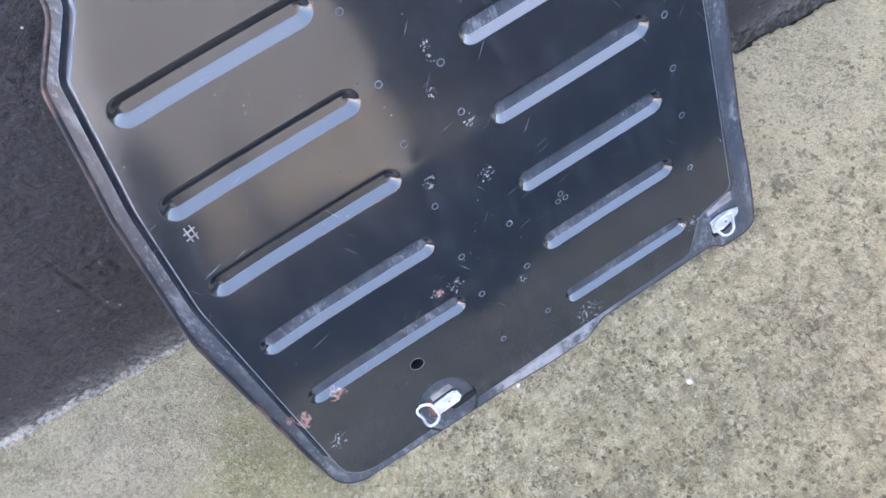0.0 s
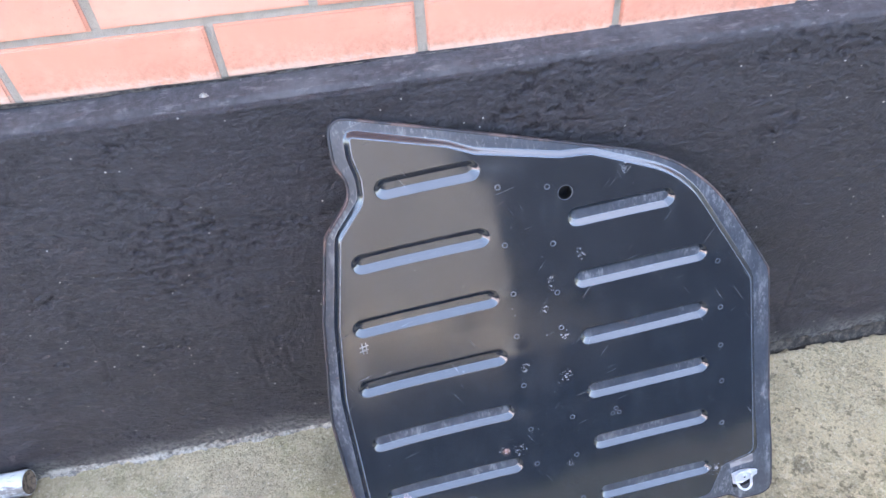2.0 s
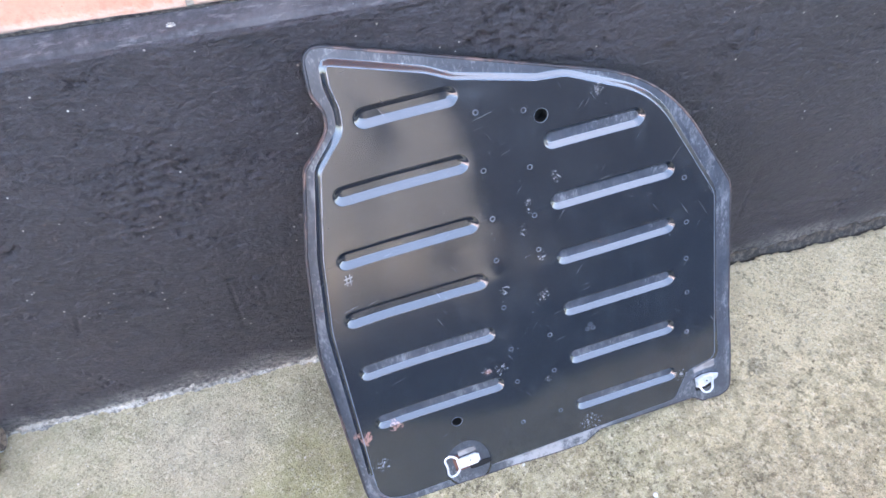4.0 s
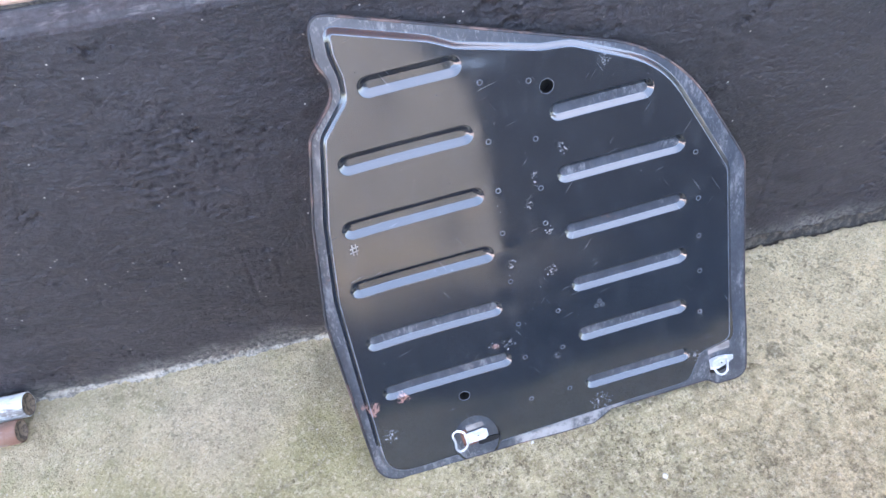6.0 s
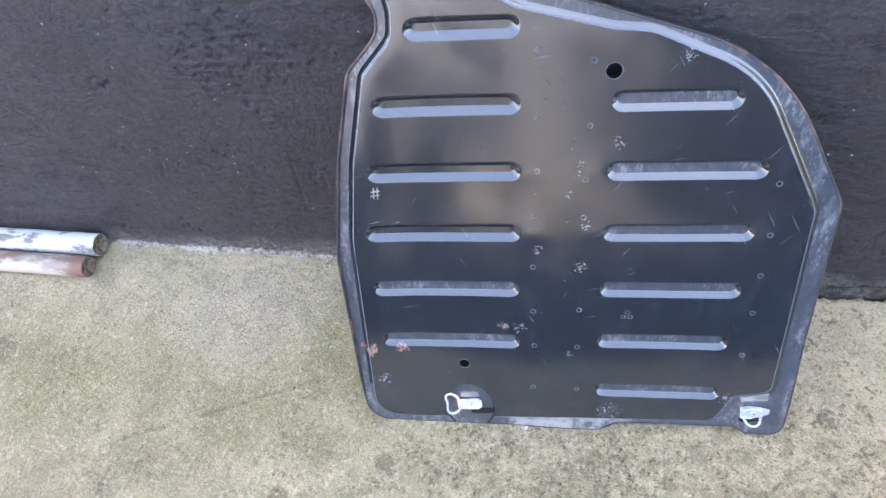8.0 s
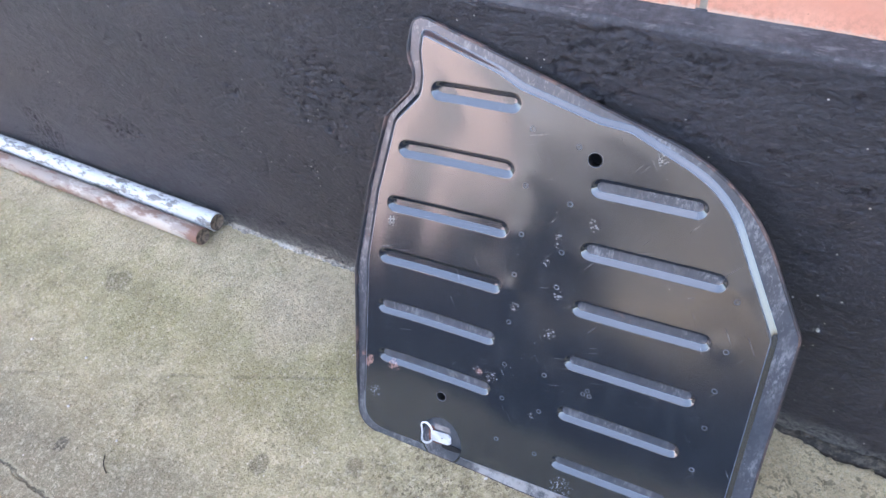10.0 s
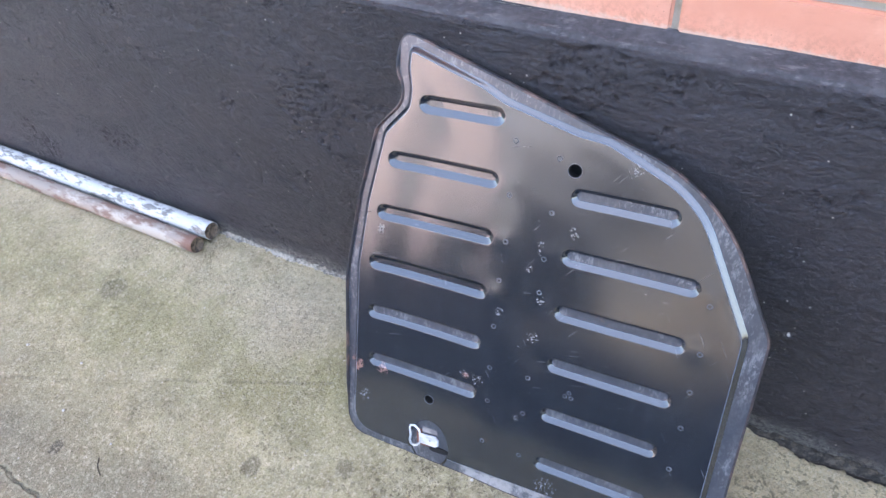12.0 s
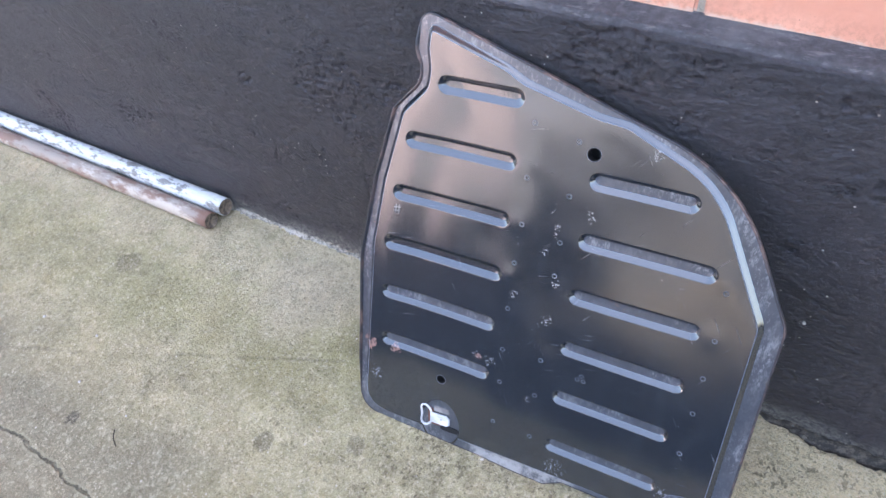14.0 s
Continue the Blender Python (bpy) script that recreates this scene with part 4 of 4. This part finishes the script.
latch = new("latch")
latch.parent = cover_panel
tagged(latch, "white zinc toggle latch with rust")
slot_disc(latch, -0.004, 0.036, 0.018, 0.0055, 0.06, RIM)
plate("lever", turned([(-0.020, -0.010), (0.012, -0.011), (0.018, -0.006), (0.018, 0.006), (0.012, 0.011), (-0.020, 0.010)], -0.022, 0.053, 4), RIM + 0.0026, RIM + 0.0060, M_ZINC, latch)
plate("bracket", turned([(-0.007, -0.016), (0.004, -0.014), (0.004, 0.014), (-0.007, 0.016)], -0.040, 0.054, 4), RIM, RIM + 0.004, M_RUST, latch, "rusted latch bracket")
wire("wire_loop", [(a, b, RIM + 0.005) for a, b in turned([(0.010, 0.010), (0.004, 0.019), (-0.003, 0.0215), (-0.008, 0.019), (-0.0085, 0.0), (-0.008, -0.019), (-0.003, -0.0215), (0.004, -0.019), (0.010, -0.010)], -0.050, 0.053, 3)], 0.0019, M_ZINC, latch)
plate("rust_patch", turned([(-0.016, -0.004), (-0.004, -0.006), (0.012, -0.004), (0.015, 0.001), (0.004, 0.004), (-0.013, 0.005)], -0.030, 0.041, 3), RIM - 0.0005, RIM + 0.0016, M_RUST, latch, "rust bloom beneath the latch lever", 0.0002)
stud(-0.020, 0.054, RIM + 0.0060, 0.0012, 0.0006, latch, M_DARK)
plate("sticker", turned([(-0.016, -0.005), (0.015, -0.005), (0.013, 0.005), (-0.014, 0.006)], -0.022, 0.0715, 4), RIM - 0.0002, RIM + 0.0020, M_STICKER, latch, "worn grey paper sticker", 0.0001)

latch2 = new("latch")
latch2.parent = cover_panel
tagged(latch2, "white zinc toggle latch with bent wire loop")
plate("sticker", turned([(-0.019, -0.0075), (0.019, -0.0075), (0.019, 0.0075), (-0.019, 0.0075)], 0.399, 0.087, 4), FOOT_RIM - 0.0002, FOOT_RIM + 0.0006, M_STICKER, latch2, "grey rectangular sticker", 0.0001)
slot_disc(latch2, 0.398, 0.044, 0.015, 0.006, 0.1, FOOT_RIM)
plate("lever", turned([(-0.018, -0.010), (-0.004, -0.013), (0.010, -0.009), (0.022, -0.004), (0.023, 0.003), (0.010, 0.009), (-0.004, 0.012), (-0.018, 0.010)], 0.400, 0.060, 6), FOOT_RIM + 0.002, FOOT_RIM + 0.006, M_ZINC, latch2)
stud(0.400, 0.060, FOOT_RIM + 0.006, 0.0048, 0.002, latch2, M_ZINC)
stud(0.400, 0.060, FOOT_RIM + 0.0078, 0.0016, 0.0008, latch2, M_DARK)
wire("wire_loop", [(a, b, FOOT_RIM + 0.007) for a, b in turned([(-0.015, 0.006), (-0.010, -0.012), (0.000, -0.024), (0.009, -0.022), (0.011, -0.008), (0.008, 0.010), (-0.002, 0.012)], 0.400, 0.058, 0)], 0.0019, M_ZINC, latch2)


# ---- two tubes on the ground beside the wall ----
def tube(name, x_end, y_end, x_far, y_far, r, lift, material, label):
    thing = new(name)
    length = math.hypot(x_far - x_end, y_far - y_end)
    thing.matrix_world = Matrix.Translation((x_end, y_end, r + lift)) @ Matrix.Rotation(math.atan2(y_far - y_end, x_far - x_end), 4, "Z")
    bm = bmesh.new()
    n = 32
    rows = []
    xs = [0.0, 0.0015] + [0.05 * k for k in range(1, int(length / 0.05) + 1)]
    for k, x in enumerate(xs):
        q = r - 0.001 if k == 0 else r + 0.0003 * fbm(x * 14, r * 50, 0)
        rows.append([bm.verts.new((x, q * math.cos(2 * math.pi * i / n), q * math.sin(2 * math.pi * i / n))) for i in range(n)])
    for a, b in zip(rows, rows[1:]):
        for i in range(n):
            bm.faces.new((a[i], a[(i + 1) % n], b[(i + 1) % n], b[i]))
    inner = [bm.verts.new((x, 0.92 * r * math.cos(2 * math.pi * i / n), 0.92 * r * math.sin(2 * math.pi * i / n))) for x in (0.0, 0.0) for i in range(n)][:n]
    for i in range(n):
        bm.faces.new((rows[0][i], rows[0][(i + 1) % n], inner[(i + 1) % n], inner[i]))
    smooth(part("tube_wall", bm, material, thing))
    bm = bmesh.new()
    rows = [[bm.verts.new((x, q * r * math.cos(2 * math.pi * i / n), q * r * math.sin(2 * math.pi * i / n))) for i in range(n)] for x, q in ((0.0, 0.92), (0.004, 0.90), (0.0065, 0.5), (0.006, 0.2))]
    for a, b in zip(rows, rows[1:]):
        for i in range(n):
            bm.faces.new((a[i], a[(i + 1) % n], b[(i + 1) % n], b[i]))
    bm.faces.new(rows[-1])
    smooth(part("bore", bm, M_BORE, thing, "rusty dirt-filled tube bore"))
    return tagged(thing, label, "pipe", "tubes along the wall")


tube("metal_tube", -0.797, -0.027, -3.2, -0.031, 0.0228, 0.009, M_PIPE_WHITE, "steel tube with peeling white paint lying beside wall")
tube("metal_tube", -0.806, -0.0735, -3.1, -0.080, 0.0212, 0.003, M_PIPE_DIRTY, "dirty grey steel tube with rusty end on concrete")

# ---- loose bits: white pebbles and a twig on the slab, a seed head on the ledge ----
PEBBLES = [(0.252, -0.396, 0.0045), (-0.989, -0.456, 0.0036), (-0.825, -0.436, 0.0032), (-0.764, -0.533, 0.0032), (-0.606, -0.541, 0.0025), (0.065, -0.295, 0.003), (0.022, -0.437, 0.003)]
TWIG = [(-0.603, -0.573, 0.0025), (-0.591, -0.586, 0.0035), (-0.573, -0.596, 0.002)]
SEED = (-0.254, 0.030, 0.7015)


def pebble(x, y, r, seed):
    rnd = random.Random(seed)
    bm = bmesh.new()
    bmesh.ops.create_icosphere(bm, subdivisions=2, radius=r)
    for q in bm.verts:
        q.co *= 1 + 0.25 * noise.noise(q.co * (0.8 / r) + Vector((seed * 3.1, 0, 0)))
        q.co.z *= 0.65
    ob = smooth(part("pebble", bm, M_PEBBLE))
    ob.matrix_world = pose(x, y, 0.45 * r, 0, 0, rnd.uniform(0, 360))
    return tagged(ob, "tiny white stone chip lying on the worn concrete", "pebble", "white chips on the slab")


for n, (x, y, r) in enumerate(PEBBLES):
    pebble(x, y, r, n)

twig = wire("twig", TWIG, 0.0011, M_TWIG, None, False)
tagged(twig, "short dark bent twig lying on the concrete", "twig")

seed_head = new("seed_head")
seed_head.matrix_world = Matrix.Translation(SEED)
tagged(seed_head, "white dry seed head stuck on the grey ledge", "seed")
for k in range(6):
    a = 0.3 + k * math.pi / 6
    tip = Vector((math.cos(a) * 0.0055, -0.003, math.sin(a) * 0.0055 + 0.001))
    wire("bristle", [(0, -0.002, 0), tuple(tip * 0.5 + Vector((0, -0.001, 0))), tuple(tip)], 0.0005, M_PEBBLE, seed_head, False)

# ---- the yard's other side: unseen plain walls added to shape the panel's reflections, with a sunlit gap ----
for name, x0, x1, y0, y1, z0, z1, mat, label in (("reflected_wall_pink", -9, -1.9, -5.4, -5.2, -0.05, 2.6, M_PINK, "unseen pale pink wall added for the panel's reflections"),
                                                 ("reflected_wall_low", -1.9, -1.0, -5.4, -5.2, -0.05, 0.42, M_SLATE, "unseen low dark wall added for the panel's reflections"),
                                                 ("reflected_wall_pier", -1.0, -0.25, -5.45, -5.15, -0.05, 1.0, M_SLATE, "unseen dark pier added for the panel's reflections"),
                                                 ("reflected_wall_pale", -0.6, 2.4, -8.6, -8.4, -0.05, 4.5, M_TAN, "unseen taupe wall added for the panel's reflections"),
                                                 ("reflected_wall_grey", -4.5, -0.6, -8.7, -8.5, -0.05, 4.5, M_GREY, "unseen grey wall added for the panel's reflections"),
                                                 ("reflected_wall_dark", 1.2, 9, -5.4, -5.2, -0.05, 2.6, M_SLATE, "unseen dark wall added for the panel's reflections"),
                                                 # added above the bricks, out of view, to keep the sun off the slab
                                                 ("wall_upper", -9, 9, 0.06, 0.285, 2.85, 6.6, M_PALE, "unseen upper wall added to block the sun")):
    bm = bmesh.new()
    box(bm, x0, x1, y0, y1, z0, z1)
    tagged(part(name, bm, mat), label, "wall", kind="structure")

# ---- the brick wall above the plinth, brick by brick ----
PITCH, COURSE, BH, BL = 0.232, 0.0745, 0.0655, 0.2225
wall_brick = new("wall_brick")
wall_brick.matrix_world = Matrix.Translation((0, BRICK_Y, BRICK_Z)) @ Matrix.Rotation(-math.atan(SLOPE), 4, "Y")
tagged(wall_brick, "orange facing brick wall with grey mortar joints", "wall", kind="structure")
bm = bmesh.new()
box(bm, -7, 7, 0.0045, 0.22, 0.0, 2.1)
part("mortar", bm, M_MORTAR, wall_brick)


# shadow gap between ledge and bricks, drawn as a thin black strip
v, f = grid(spread(-7, 7, -1.2, 1.2, 0.012, 1.0), [0.0, 0.5, 1.0], lambda x, q: (x, 0.0012 - 0.004 * math.sin(q * math.pi * 0.5), -0.004 + q * (0.0075 + 0.0022 * fbm(x * 10, 0.2, 0) + 0.001 * fbm(x * 60, 3, 0))))
tagged(raw_mesh("shadow_gap_line", v, f, M_PLINTH, wall_brick), "black strip drawn as the shadow gap under the lowest bricks")


def brick_mesh(seed):
    rnd = random.Random(seed)
    bm = bmesh.new()
    box(bm, -BL / 2, BL / 2, 0.0, 0.03, -BH / 2, BH / 2)
    front = [e for e in bm.edges if all(q.co.y < 0.001 for q in e.verts)]
    bmesh.ops.bevel(bm, geom=front, offset=0.0028, segments=2, affect="EDGES")
    for q in bm.verts:
        q.co += Vector((rnd.uniform(-1, 1) * 0.0008, 0, rnd.uniform(-1, 1) * 0.0008))
    me = bpy.data.meshes.new("brick")
    bmesh.ops.recalc_face_normals(bm, faces=bm.faces)
    bm.to_mesh(me)
    bm.free()
    me.materials.append(M_BRICK)
    return me


kinds = [brick_mesh(s) for s in range(6)]
rnd = random.Random(4)
rest_v, rest_f = [], []
for row in range(28):
    for col in range(-29, 30):
        cx = col * PITCH + (0.5 * PITCH if row % 2 == 0 else 0.0) + rnd.uniform(-0.001, 0.001)
        cz = 0.001 + BH / 2 + row * COURSE
        dy = rnd.uniform(-0.001, 0.001)
        me = rnd.choice(kinds)
        if row < 12 and abs(cx + 0.2) < 2.3:
            ob = new("brick", me)
            ob.parent = wall_brick
            ob.location = (cx, dy, cz)
        else:
            n0 = len(rest_v)
            rest_v += [(q.co.x + cx, q.co.y + dy, q.co.z + cz) for q in me.vertices]
            rest_f += [tuple(n0 + i for i in q.vertices) for q in me.polygons]
rest = raw_mesh("bricks_beyond", rest_v, rest_f, M_BRICK, wall_brick, False)
tagged(rest, kind="stuff")
